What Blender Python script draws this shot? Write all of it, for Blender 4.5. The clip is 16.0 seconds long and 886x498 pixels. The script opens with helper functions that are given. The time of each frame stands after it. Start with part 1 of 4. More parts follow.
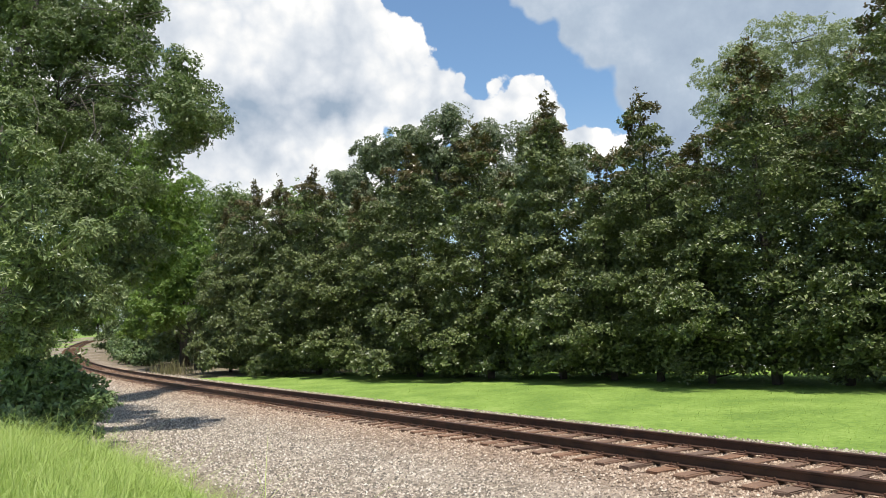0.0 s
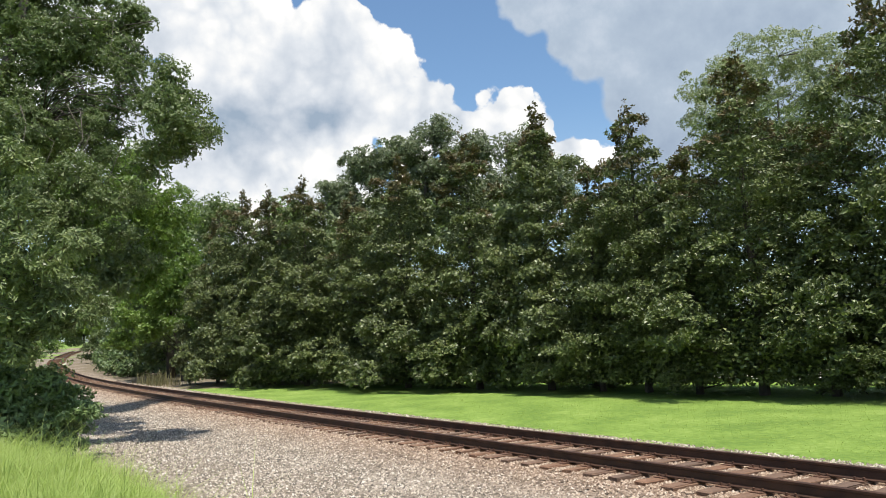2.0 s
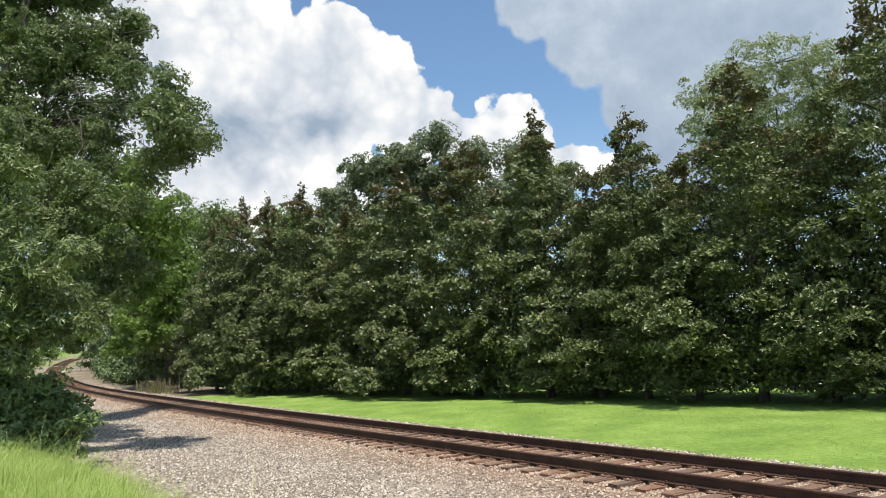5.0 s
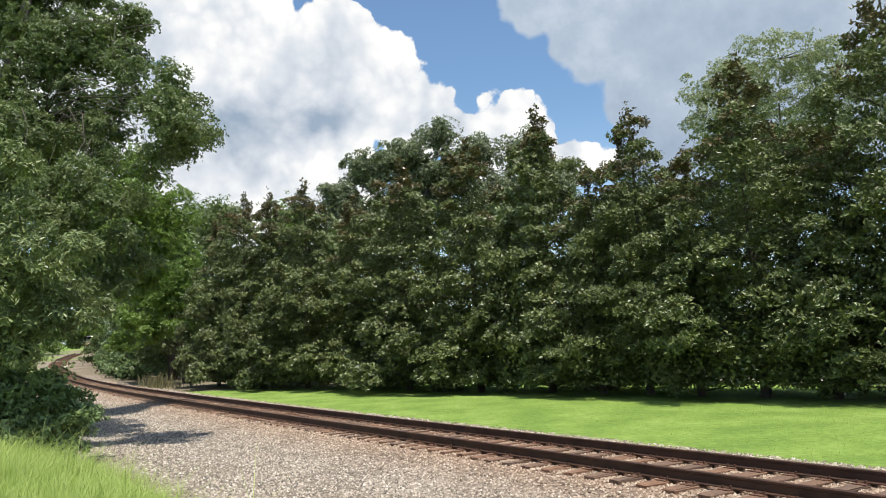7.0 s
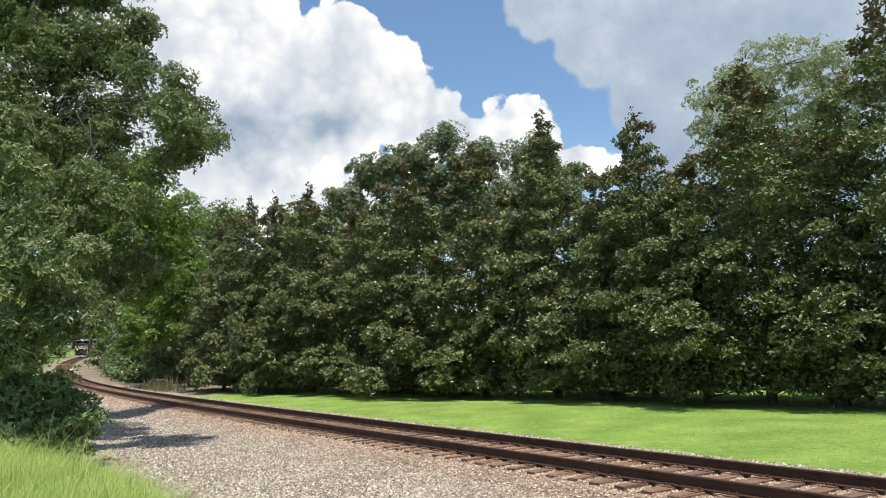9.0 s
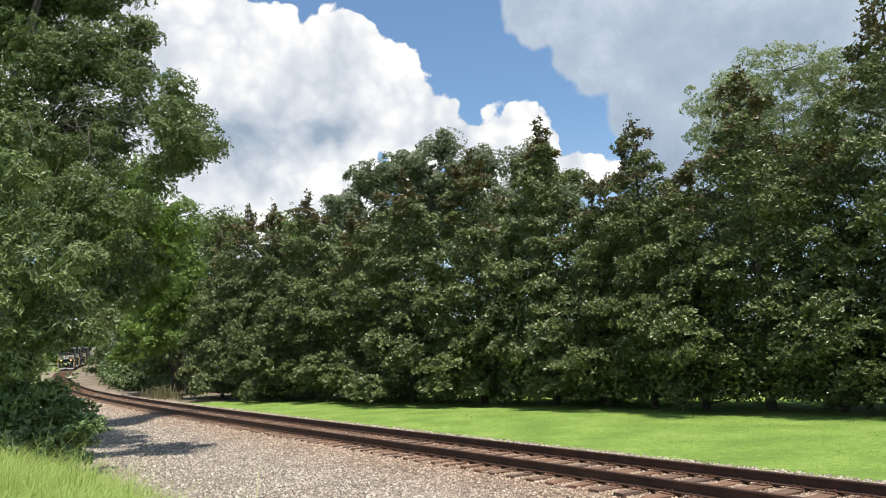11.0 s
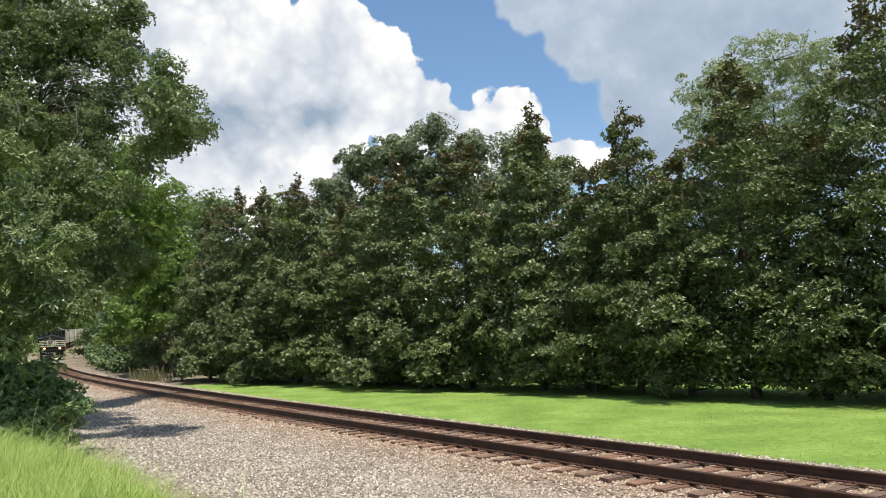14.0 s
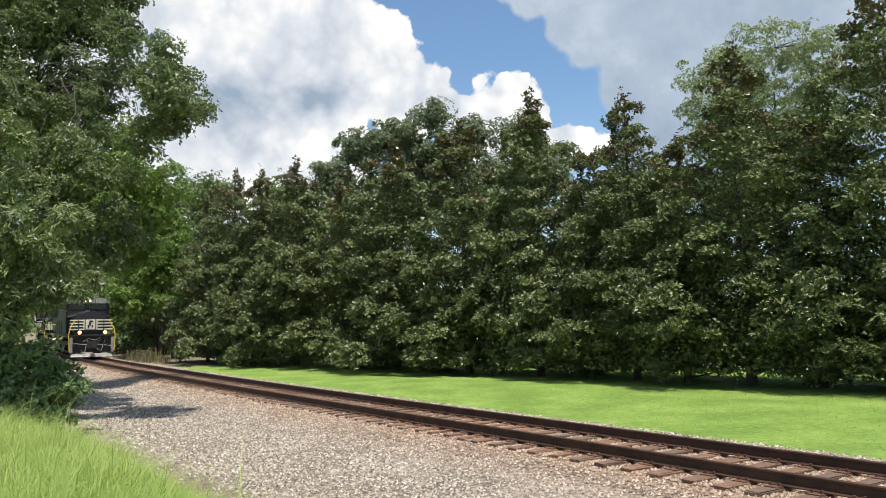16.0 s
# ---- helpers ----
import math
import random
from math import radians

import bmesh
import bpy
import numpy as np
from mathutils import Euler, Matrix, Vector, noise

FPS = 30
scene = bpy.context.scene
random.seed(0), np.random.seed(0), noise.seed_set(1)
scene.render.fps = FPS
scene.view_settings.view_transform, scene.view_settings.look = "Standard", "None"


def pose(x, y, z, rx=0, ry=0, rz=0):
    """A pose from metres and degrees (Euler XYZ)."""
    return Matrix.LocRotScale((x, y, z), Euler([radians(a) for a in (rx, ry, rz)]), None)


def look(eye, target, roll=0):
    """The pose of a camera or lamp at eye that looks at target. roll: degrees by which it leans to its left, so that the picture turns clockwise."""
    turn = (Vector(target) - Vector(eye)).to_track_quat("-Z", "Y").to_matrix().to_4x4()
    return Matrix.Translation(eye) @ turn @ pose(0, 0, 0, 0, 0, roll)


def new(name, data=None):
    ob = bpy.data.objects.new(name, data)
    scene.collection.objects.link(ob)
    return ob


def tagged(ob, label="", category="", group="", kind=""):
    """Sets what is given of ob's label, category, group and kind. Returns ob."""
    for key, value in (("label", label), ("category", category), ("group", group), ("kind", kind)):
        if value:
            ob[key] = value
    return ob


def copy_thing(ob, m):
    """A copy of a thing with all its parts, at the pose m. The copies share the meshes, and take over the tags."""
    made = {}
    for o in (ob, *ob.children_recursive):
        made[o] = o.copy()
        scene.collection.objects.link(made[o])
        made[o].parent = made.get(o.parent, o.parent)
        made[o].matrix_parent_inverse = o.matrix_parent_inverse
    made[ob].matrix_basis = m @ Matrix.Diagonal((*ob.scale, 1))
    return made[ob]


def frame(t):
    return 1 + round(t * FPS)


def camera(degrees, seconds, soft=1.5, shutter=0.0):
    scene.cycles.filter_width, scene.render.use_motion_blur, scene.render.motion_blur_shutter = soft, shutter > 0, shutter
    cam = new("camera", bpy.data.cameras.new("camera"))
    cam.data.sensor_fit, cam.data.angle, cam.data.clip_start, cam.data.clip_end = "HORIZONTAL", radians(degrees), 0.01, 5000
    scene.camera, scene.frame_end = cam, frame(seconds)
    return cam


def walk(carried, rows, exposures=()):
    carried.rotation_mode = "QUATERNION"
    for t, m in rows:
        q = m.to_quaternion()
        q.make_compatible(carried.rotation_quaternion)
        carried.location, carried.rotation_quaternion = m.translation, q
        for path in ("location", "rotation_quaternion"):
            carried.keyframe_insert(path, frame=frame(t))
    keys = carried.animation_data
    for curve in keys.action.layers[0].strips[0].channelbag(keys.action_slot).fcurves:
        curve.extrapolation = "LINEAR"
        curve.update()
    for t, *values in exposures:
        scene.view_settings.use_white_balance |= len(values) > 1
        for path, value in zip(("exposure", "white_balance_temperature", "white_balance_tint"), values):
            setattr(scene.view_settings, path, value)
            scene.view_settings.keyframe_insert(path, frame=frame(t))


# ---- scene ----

# ---------------------------------------------------------------- camera
EYE = (0.0, 0.0, 1.945)
cam = camera(58, 16.0, soft=0.6)
# seconds, turn to the right, tilt up, lean to the right (degrees): a hand-held camera that turns on the spot
AIM = [(0.0, -0.764, 5.75, 2.581), (0.5, -0.509, 5.856, 2.653), (1.0, -0.206, 6.003, 2.705), (1.5, -0.019, 6.276, 2.664),
       (2.0, 0.082, 6.487, 2.557), (2.5, 0.105, 6.644, 2.521), (3.0, 0.002, 6.698, 2.478), (3.5, -0.041, 6.827, 2.616),
       (4.0, 0.145, 6.996, 2.654), (6.5, 0.134, 6.777, 2.676), (7.0, 0.0, 6.668, 2.541), (7.5, 0.02, 6.572, 2.425),
       (8.0, 0.052, 6.645, 2.417), (8.5, -0.031, 6.833, 2.367), (9.0, -0.368, 7.011, 2.302), (11.5, -0.133, 7.523, 2.525),
       (12.0, 0.1, 7.393, 2.553), (12.5, 0.234, 7.096, 2.377), (13.0, 0.274, 6.867, 2.127), (13.5, 0.326, 6.666, 2.03),
       (14.0, 0.467, 6.407, 1.859), (14.5, 0.655, 6.116, 1.717), (15.0, 0.628, 5.817, 1.712), (15.5, 0.466, 5.548, 1.598),
       (16.0, 0.564, 5.307, 1.255)]


def aimed(turn, tilt, lean):
    a, b = radians(turn), radians(tilt)
    way = Vector((math.sin(a) * math.cos(b), math.cos(a) * math.cos(b), math.sin(b)))
    return look(EYE, Vector(EYE) + 10 * way, -lean)


walk(cam, [(t, aimed(a, b, c)) for t, a, b, c in AIM])

# ---------------------------------------------------------------- light
SUN_EL, SUN_AZ = 74.0, 156.0          # azimuth from +y towards +x
sun_way = Vector((math.sin(radians(SUN_AZ)) * math.cos(radians(SUN_EL)), math.cos(radians(SUN_AZ)) * math.cos(radians(SUN_EL)), math.sin(radians(SUN_EL))))
sun = new("sun", bpy.data.lights.new("sun", "SUN"))
sun.data.energy, sun.data.angle, sun.data.color = 4.8, radians(0.55), (1.0, 0.95, 0.87)
sun.matrix_world = look(sun_way * 200, (0, 0, 0))
scene.view_settings.exposure = 0.38


class Nodes:
    """Short hand for node trees."""

    def __init__(self, tree):
        self.t = tree

    def add(self, kind, **kw):
        n = self.t.nodes.new(kind)
        for k, v in kw.items():
            if k in n.inputs:
                n.inputs[k].default_value = v
        return n

    def link(self, a, b):
        self.t.links.new(a, b)

    def math(self, op, a, b=None, c=None, clamp=False):
        n = self.t.nodes.new("ShaderNodeMath")
        n.operation, n.use_clamp = op, clamp
        for i, v in enumerate((a, b, c)):
            if v is None:
                continue
            if isinstance(v, (int, float)):
                n.inputs[i].default_value = v
            else:
                self.link(v, n.inputs[i])
        return n.outputs[0]

    def mix(self, f, a, b, mode="MIX"):
        n = self.t.nodes.new("ShaderNodeMix")
        n.data_type, n.blend_type = "RGBA", mode
        for sock, v in ((n.inputs[0], f), (n.inputs[6], a), (n.inputs[7], b)):
            if isinstance(v, (int, float)):
                sock.default_value = v
            elif isinstance(v, tuple):
                sock.default_value = (*v, 1) if len(v) == 3 else v
            else:
                self.link(v, sock)
        return n.outputs[2]

    def noise(self, vec, scale, detail=4.0, rough=0.55, dist=0.0):
        n = self.t.nodes.new("ShaderNodeTexNoise")
        n.inputs["Scale"].default_value, n.inputs["Detail"].default_value = scale, detail
        n.inputs["Roughness"].default_value, n.inputs["Distortion"].default_value = rough, dist
        if vec is not None:
            self.link(vec, n.inputs["Vector"])
        return n.outputs["Fac"]

    def ramp(self, fac, stops):
        n = self.t.nodes.new("ShaderNodeValToRGB")
        e = n.color_ramp.elements
        while len(e) < len(stops):
            e.new(0.5)
        for el, (p, c) in zip(e, stops):
            el.position, el.color = p, (*c, 1)
        self.link(fac, n.inputs[0])
        return n.outputs[0]

    def step(self, v, lo, hi):
        n = self.t.nodes.new("ShaderNodeMapRange")
        n.interpolation_type = "SMOOTHSTEP"
        n.inputs[1].default_value, n.inputs[2].default_value = lo, hi
        self.link(v, n.inputs[0])
        return n.outputs[0]


def make_world():
    w = bpy.data.worlds.new("sky")
    scene.world = w
    w.use_nodes = True
    w.node_tree.nodes.clear()
    N = Nodes(w.node_tree)
    sky = N.t.nodes.new("ShaderNodeTexSky")
    sky.sky_type, sky.sun_disc = "NISHITA", False
    sky.sun_elevation, sky.sun_rotation = radians(SUN_EL), radians(SUN_AZ)
    sky.air_density, sky.dust_density, sky.ozone_density = 1.0, 0.6, 2.0
    blue = N.mix(1.0, sky.outputs[0], (0.105, 0.118, 0.122), "MULTIPLY")
    co = N.t.nodes.new("ShaderNodeTexCoord").outputs["Generated"]
    sep = N.t.nodes.new("ShaderNodeSeparateXYZ")
    N.link(co, sep.inputs[0])
    az = N.math("ARCTAN2", sep.outputs[0], sep.outputs[1])
    el = N.math("ARCSINE", sep.outputs[2])
    n1 = N.math("SUBTRACT", N.noise(co, 7.0, 7.0, 0.6), 0.5)
    n2 = N.math("SUBTRACT", N.noise(co, 22.0, 6.0, 0.6), 0.5)
    warp = N.t.nodes.new("ShaderNodeTexNoise")
    warp.inputs["Scale"].default_value, warp.inputs["Detail"].default_value = 9.0, 5.0
    N.link(co, warp.inputs["Vector"])
    bent = N.t.nodes.new("ShaderNodeVectorMath")
    bent.operation = "MULTIPLY_ADD"
    N.link(warp.outputs["Color"], bent.inputs[0])
    bent.inputs[1].default_value = (0.07, 0.07, 0.07)
    N.link(co, bent.inputs[2])

    def billow(scale):
        p = N.t.nodes.new("ShaderNodeTexVoronoi")
        p.feature = "SMOOTH_F1"
        p.inputs["Scale"].default_value, p.inputs["Smoothness"].default_value = scale, 0.25
        N.link(bent.outputs[0], p.inputs["Vector"])
        return N.math("SUBTRACT", p.outputs["Distance"], 0.53)

    b1, b2, b3 = billow(11.0), billow(26.0), billow(60.0)
    heaps = N.math("ADD", N.math("MULTIPLY", b1, 1.7), N.math("ADD", N.math("MULTIPLY", b2, 1.5), N.math("MULTIPLY", b3, 0.8)))
    rough = N.math("ADD", N.math("ADD", N.math("MULTIPLY", n1, 2.4), N.math("MULTIPLY", n2, 2.0)), heaps)

    def offset(a, e, flat=1.0):
        x = N.math("MULTIPLY", N.math("SUBTRACT", az, radians(a)), 54.8)
        y = N.math("MULTIPLY", N.math("SUBTRACT", el, radians(e)), 57.3 * flat)
        return N.math("SQRT", N.math("ADD", N.math("MULTIPLY", x, x), N.math("MULTIPLY", y, y)))

    def heap(items):
        d = None
        for a, e, r in items:
            o = N.math("SUBTRACT", offset(a, e), r)
            d = o if d is None else N.math("SMOOTH_MIN", d, o, 0.5)
        return d

    # heaped white clouds and a broad grey one
    d_white, d_grey = heap(CLOUD_WHITE), heap(CLOUD_GREY)
    white = N.math("ADD", d_white, rough)
    m_white = N.math("SUBTRACT", 1.0, N.step(white, -0.16, 0.16))
    m_grey = N.math("SUBTRACT", 1.0, N.step(N.math("ADD", d_grey, N.math("MULTIPLY", rough, 0.7)), -0.35, 0.35))
    # the sky goes on with broken cloud all round
    ahead = N.math("COSINE", az)
    around = N.math("MULTIPLY", N.step(N.noise(co, 3.0, 6.0, 0.6), 0.5, 0.62), N.math("SUBTRACT", 1.0, N.step(ahead, 0.72, 0.84)))
    haze = N.math("SUBTRACT", 1.0, N.step(el, 0.02, 0.30))
    # shading inside the clouds: grey undersides, bright heaps
    low = N.math("SUBTRACT", 1.0, N.step(N.math("ADD", offset(-13.6, 15.6, 2.6), N.math("MULTIPLY", n1, 5.0)), 1.5, 8.5))
    low2 = N.math("SUBTRACT", 1.0, N.step(offset(-7.0, 16.0, 2.6), 0.5, 5.0))
    shade = N.math("ADD", N.math("MULTIPLY", low, 0.54), N.math("MULTIPLY", low2, 0.2))
    tone = N.math("SUBTRACT", N.math("ADD", N.math("ADD", 0.70, N.math("MULTIPLY", n1, 1.2)), N.math("MULTIPLY", n2, 0.6)), shade)
    tone = N.math("SUBTRACT", tone, N.math("MULTIPLY", heaps, 0.30))
    tone = N.math("ADD", tone, N.math("MULTIPLY", N.step(d_white, -1.6, 0.0), 0.2), clamp=True)
    c_white = N.ramp(tone, [(0.0, (0.27, 0.34, 0.43)), (0.3, (0.42, 0.47, 0.54)), (0.65, (0.60, 0.63, 0.67)), (1.0, (0.82, 0.81, 0.79))])
    body = N.math("ADD", N.math("MULTIPLY", n1, 1.7), N.math("MULTIPLY", n2, 0.8))
    body = N.math("ADD", body, N.math("MULTIPLY", N.math("SUBTRACT", el, radians(18)), 2.6))
    c_grey = N.ramp(N.math("ADD", body, 0.42, clamp=True), [(0.0, (0.27, 0.335, 0.435)), (0.5, (0.36, 0.43, 0.52)), (1.0, (0.54, 0.59, 0.66))])
    c = N.mix(N.math("MULTIPLY", haze, 0.5), blue, (0.50, 0.57, 0.65))
    c = N.mix(N.math("MULTIPLY", around, 0.9), c, (0.58, 0.61, 0.65))
    c = N.mix(m_grey, c, c_grey)
    c = N.mix(m_white, c, c_white)
    bg = N.add("ShaderNodeBackground", Strength=1.0)
    N.link(c, bg.inputs[0])
    out = N.t.nodes.new("ShaderNodeOutputWorld")
    N.link(bg.outputs[0], out.inputs[0])


# heaps of cloud: azimuth, elevation and radius in degrees
CLOUD_WHITE = [(-18.8, 21.4, 3.0), (-15.0, 21.3, 3.8), (-13.4, 22.1, 2.5), (-8.6, 17.7, 5.1), (-6.9, 21.0, 3.0), (-3.6, 19.8, 2.4), (-2.9, 16.7, 2.4),
               (-1.7, 15.3, 2.6), (0.5, 17.2, 0.9), (-0.8, 17.6, 1.0), (-18.8, 14.8, 5.7), (-11.9, 12.6, 7.1), (-29.0, 18.0, 9.0), (-24.0, 26.0, 5.0),
               (3.8, 17.3, 0.6), (6.1, 16.3, 1.0), (4.1, 14.8, 1.7), (7.4, 14.8, 1.5), (9.4, 13.3, 1.4), (1.2, 14.7, 1.9), (6.0, 12.1, 3.6), (11.1, 12.1, 1.3), (7.4, 13.2, 2.2), (9.3, 12.2, 2.0), (5.1, 16.3, 1.0), (7.0, 16.2, 0.8), (8.3, 15.0, 1.0)]
CLOUD_GREY = [(8.1, 24.7, 3.3), (13.2, 21.6, 4.4), (16.0, 16.7, 3.8), (19.7, 20.3, 6.3), (24.8, 19.8, 4.7), (19.5, 13.2, 5.7), (25.4, 14.7, 5.5),
              (16.0, 29.0, 6.0), (27.0, 31.0, 7.0), (36.0, 18.0, 7.0)]
make_world()

# ---------------------------------------------------------------- materials


def material(name):
    m = bpy.data.materials.new(name)
    m.use_nodes = True
    m.node_tree.nodes.clear()
    return m, Nodes(m.node_tree)


def finish(N, shader):
    out = N.t.nodes.new("ShaderNodeOutputMaterial")
    N.link(shader, out.inputs[0])


def bump(N, height, strength, distance):
    b = N.add("ShaderNodeBump", Strength=strength, Distance=distance)
    N.link(height, b.inputs["Height"])
    return b.outputs[0]


def where(N, kind="Object"):
    return N.t.nodes.new("ShaderNodeTexCoord").outputs[kind]


def principled(N, base, rough, metal=0.0, normal=None, spec=0.5):
    p = N.add("ShaderNodeBsdfPrincipled", Metallic=metal)
    p.inputs["Specular IOR Level"].default_value = spec
    for sock, v in ((p.inputs["Base Color"], base), (p.inputs["Roughness"], rough)):
        if isinstance(v, tuple):
            sock.default_value = (*v, 1)
        elif isinstance(v, (int, float)):
            sock.default_value = v
        else:
            N.link(v, sock)
    if normal is not None:
        N.link(normal, p.inputs["Normal"])
    return p.outputs[0]


def plain(name, c1, c2, rough=0.6, metal=0.0, scale=6.0, fine=60.0, relief=0.15, dist=0.01):
    """Two-scale worn surface between two colours."""
    m, N = material(name)
    co = where(N)
    a, b = N.noise(co, scale, 5), N.noise(co, fine, 4)
    f = N.math("ADD", N.math("MULTIPLY", a, 0.7), N.math("MULTIPLY", b, 0.3))
    col = N.ramp(f, [(0.3, c1), (0.7, c2)])
    r = N.math("ADD", N.math("MULTIPLY", b, 0.25), rough - 0.12)
    finish(N, principled(N, col, r, metal, bump(N, b, relief, dist)))
    return m


def leaf_material(name, stops, rough=0.42, through_col=(0.1, 0.2, 0.03), amount=0.22, spec=0.5):
    m, N = material(name)
    isl = N.t.nodes.new("ShaderNodeNewGeometry").outputs["Random Per Island"]
    co = where(N)
    patch = N.noise(co, 0.55, 3)
    f = N.math("ADD", N.math("MULTIPLY", isl, 0.62), N.math("MULTIPLY", N.math("SUBTRACT", patch, 0.3), 0.75), clamp=True)
    col = N.ramp(f, stops)
    s = principled(N, col, rough, spec=spec)
    tr = N.t.nodes.new("ShaderNodeBsdfTranslucent")
    N.link(N.mix(0.5, col, through_col), tr.inputs[0])
    mx = N.add("ShaderNodeMixShader", Fac=amount)
    mx.inputs[0].default_value = amount
    N.link(s, mx.inputs[1])
    N.link(tr.outputs[0], mx.inputs[2])
    finish(N, mx.outputs[0])
    return m


M_MAG = leaf_material("magnolia leaf", [(0.0, (0.053, 0.067, 0.024)), (0.45, (0.109, 0.138, 0.043)), (0.8, (0.191, 0.221, 0.069)), (0.97, (0.271, 0.286, 0.102)), (1.0, (0.196, 0.119, 0.054))], 0.45, (0.12, 0.17, 0.04), 0.14, 0.5)
M_MAG_TOP = leaf_material("magnolia top leaf", [(0.0, (0.055, 0.062, 0.020)), (0.45, (0.115, 0.105, 0.036)), (0.75, (0.165, 0.115, 0.045)), (1.0, (0.21, 0.125, 0.052))], 0.38, (0.12, 0.12, 0.03), 0.12)
M_WILLOW = leaf_material("narrow leaf", [(0.0, (0.063, 0.088, 0.031)), (0.5, (0.156, 0.202, 0.071)), (0.85, (0.314, 0.356, 0.136)), (1.0, (0.496, 0.427, 0.201))], 0.42, (0.161, 0.230, 0.046), 0.2)
M_OAKL = leaf_material("oak leaf", [(0.0, (0.075, 0.102, 0.038)), (0.5, (0.135, 0.175, 0.062)), (1.0, (0.205, 0.24, 0.088))], 0.45, (0.16, 0.26, 0.05), 0.27)
M_OAKD = leaf_material("grey-green oak leaf", [(0.0, (0.100, 0.128, 0.067)), (0.5, (0.169, 0.201, 0.104)), (1.0, (0.250, 0.281, 0.140))], 0.45, (0.15, 0.22, 0.06), 0.22)
M_PALE = leaf_material("pale leaf", [(0.0, (0.204, 0.232, 0.116)), (0.5, (0.282, 0.313, 0.157)), (1.0, (0.372, 0.383, 0.197))], 0.5, (0.26, 0.36, 0.12), 0.42)
M_FRESH = leaf_material("fresh leaf", [(0.0, (0.090, 0.149, 0.029)), (0.5, (0.150, 0.230, 0.040)), (1.0, (0.232, 0.317, 0.061))], 0.45, (0.2, 0.34, 0.04), 0.3)
M_BUSH = leaf_material("dark bush leaf", [(0.0, (0.079, 0.128, 0.048)), (0.5, (0.145, 0.212, 0.074)), (0.85, (0.253, 0.331, 0.119)), (1.0, (0.451, 0.478, 0.212))], 0.4, (0.10, 0.15, 0.03), 0.12)
M_BARK = plain("bark", (0.045, 0.036, 0.028), (0.12, 0.10, 0.08), 0.9, 0, 5, 30, 0.6, 0.03)
M_GRASS = leaf_material("grass blade", [(0.0, (0.23, 0.32, 0.07)), (0.5, (0.37, 0.47, 0.13)), (0.9, (0.50, 0.56, 0.22)), (1.0, (0.60, 0.58, 0.32))], 0.55, (0.40, 0.50, 0.10), 0.4, 0.3)
M_LAWN = leaf_material("mown grass", [(0.0, (0.165, 0.230, 0.039)), (0.5, (0.224, 0.314, 0.062)), (1.0, (0.319, 0.386, 0.106))], 0.6, (0.26, 0.40, 0.06), 0.5, 0.2)
M_STRAW = leaf_material("dry weed", [(0.0, (0.10, 0.11, 0.04)), (1.0, (0.28, 0.24, 0.12))], 0.7, (0.3, 0.25, 0.1), 0.25)


def make_stone():
    m, N = material("ballast stone")
    isl = N.t.nodes.new("ShaderNodeNewGeometry").outputs["Random Per Island"]
    at = N.t.nodes.new("ShaderNodeAttribute")
    at.attribute_name = "rust"
    col = N.ramp(isl, [(0.0, (0.045, 0.038, 0.03)), (0.3, (0.20, 0.165, 0.125)), (0.6, (0.43, 0.36, 0.28)), (0.9, (0.62, 0.54, 0.44)), (1.0, (0.76, 0.71, 0.63))])
    col = N.mix(N.math("MULTIPLY", at.outputs["Fac"], 0.85), col, N.ramp(isl, [(0.0, (0.16, 0.09, 0.05)), (0.6, (0.42, 0.28, 0.175)), (1.0, (0.60, 0.46, 0.33))]))
    n = N.noise(where(N), 60.0, 4)
    col = N.mix(N.math("MULTIPLY", n, 0.35), col, (0.25, 0.22, 0.19))
    finish(N, principled(N, col, 0.85, 0, bump(N, n, 0.3, 0.004)))
    return m


M_STONE = make_stone()


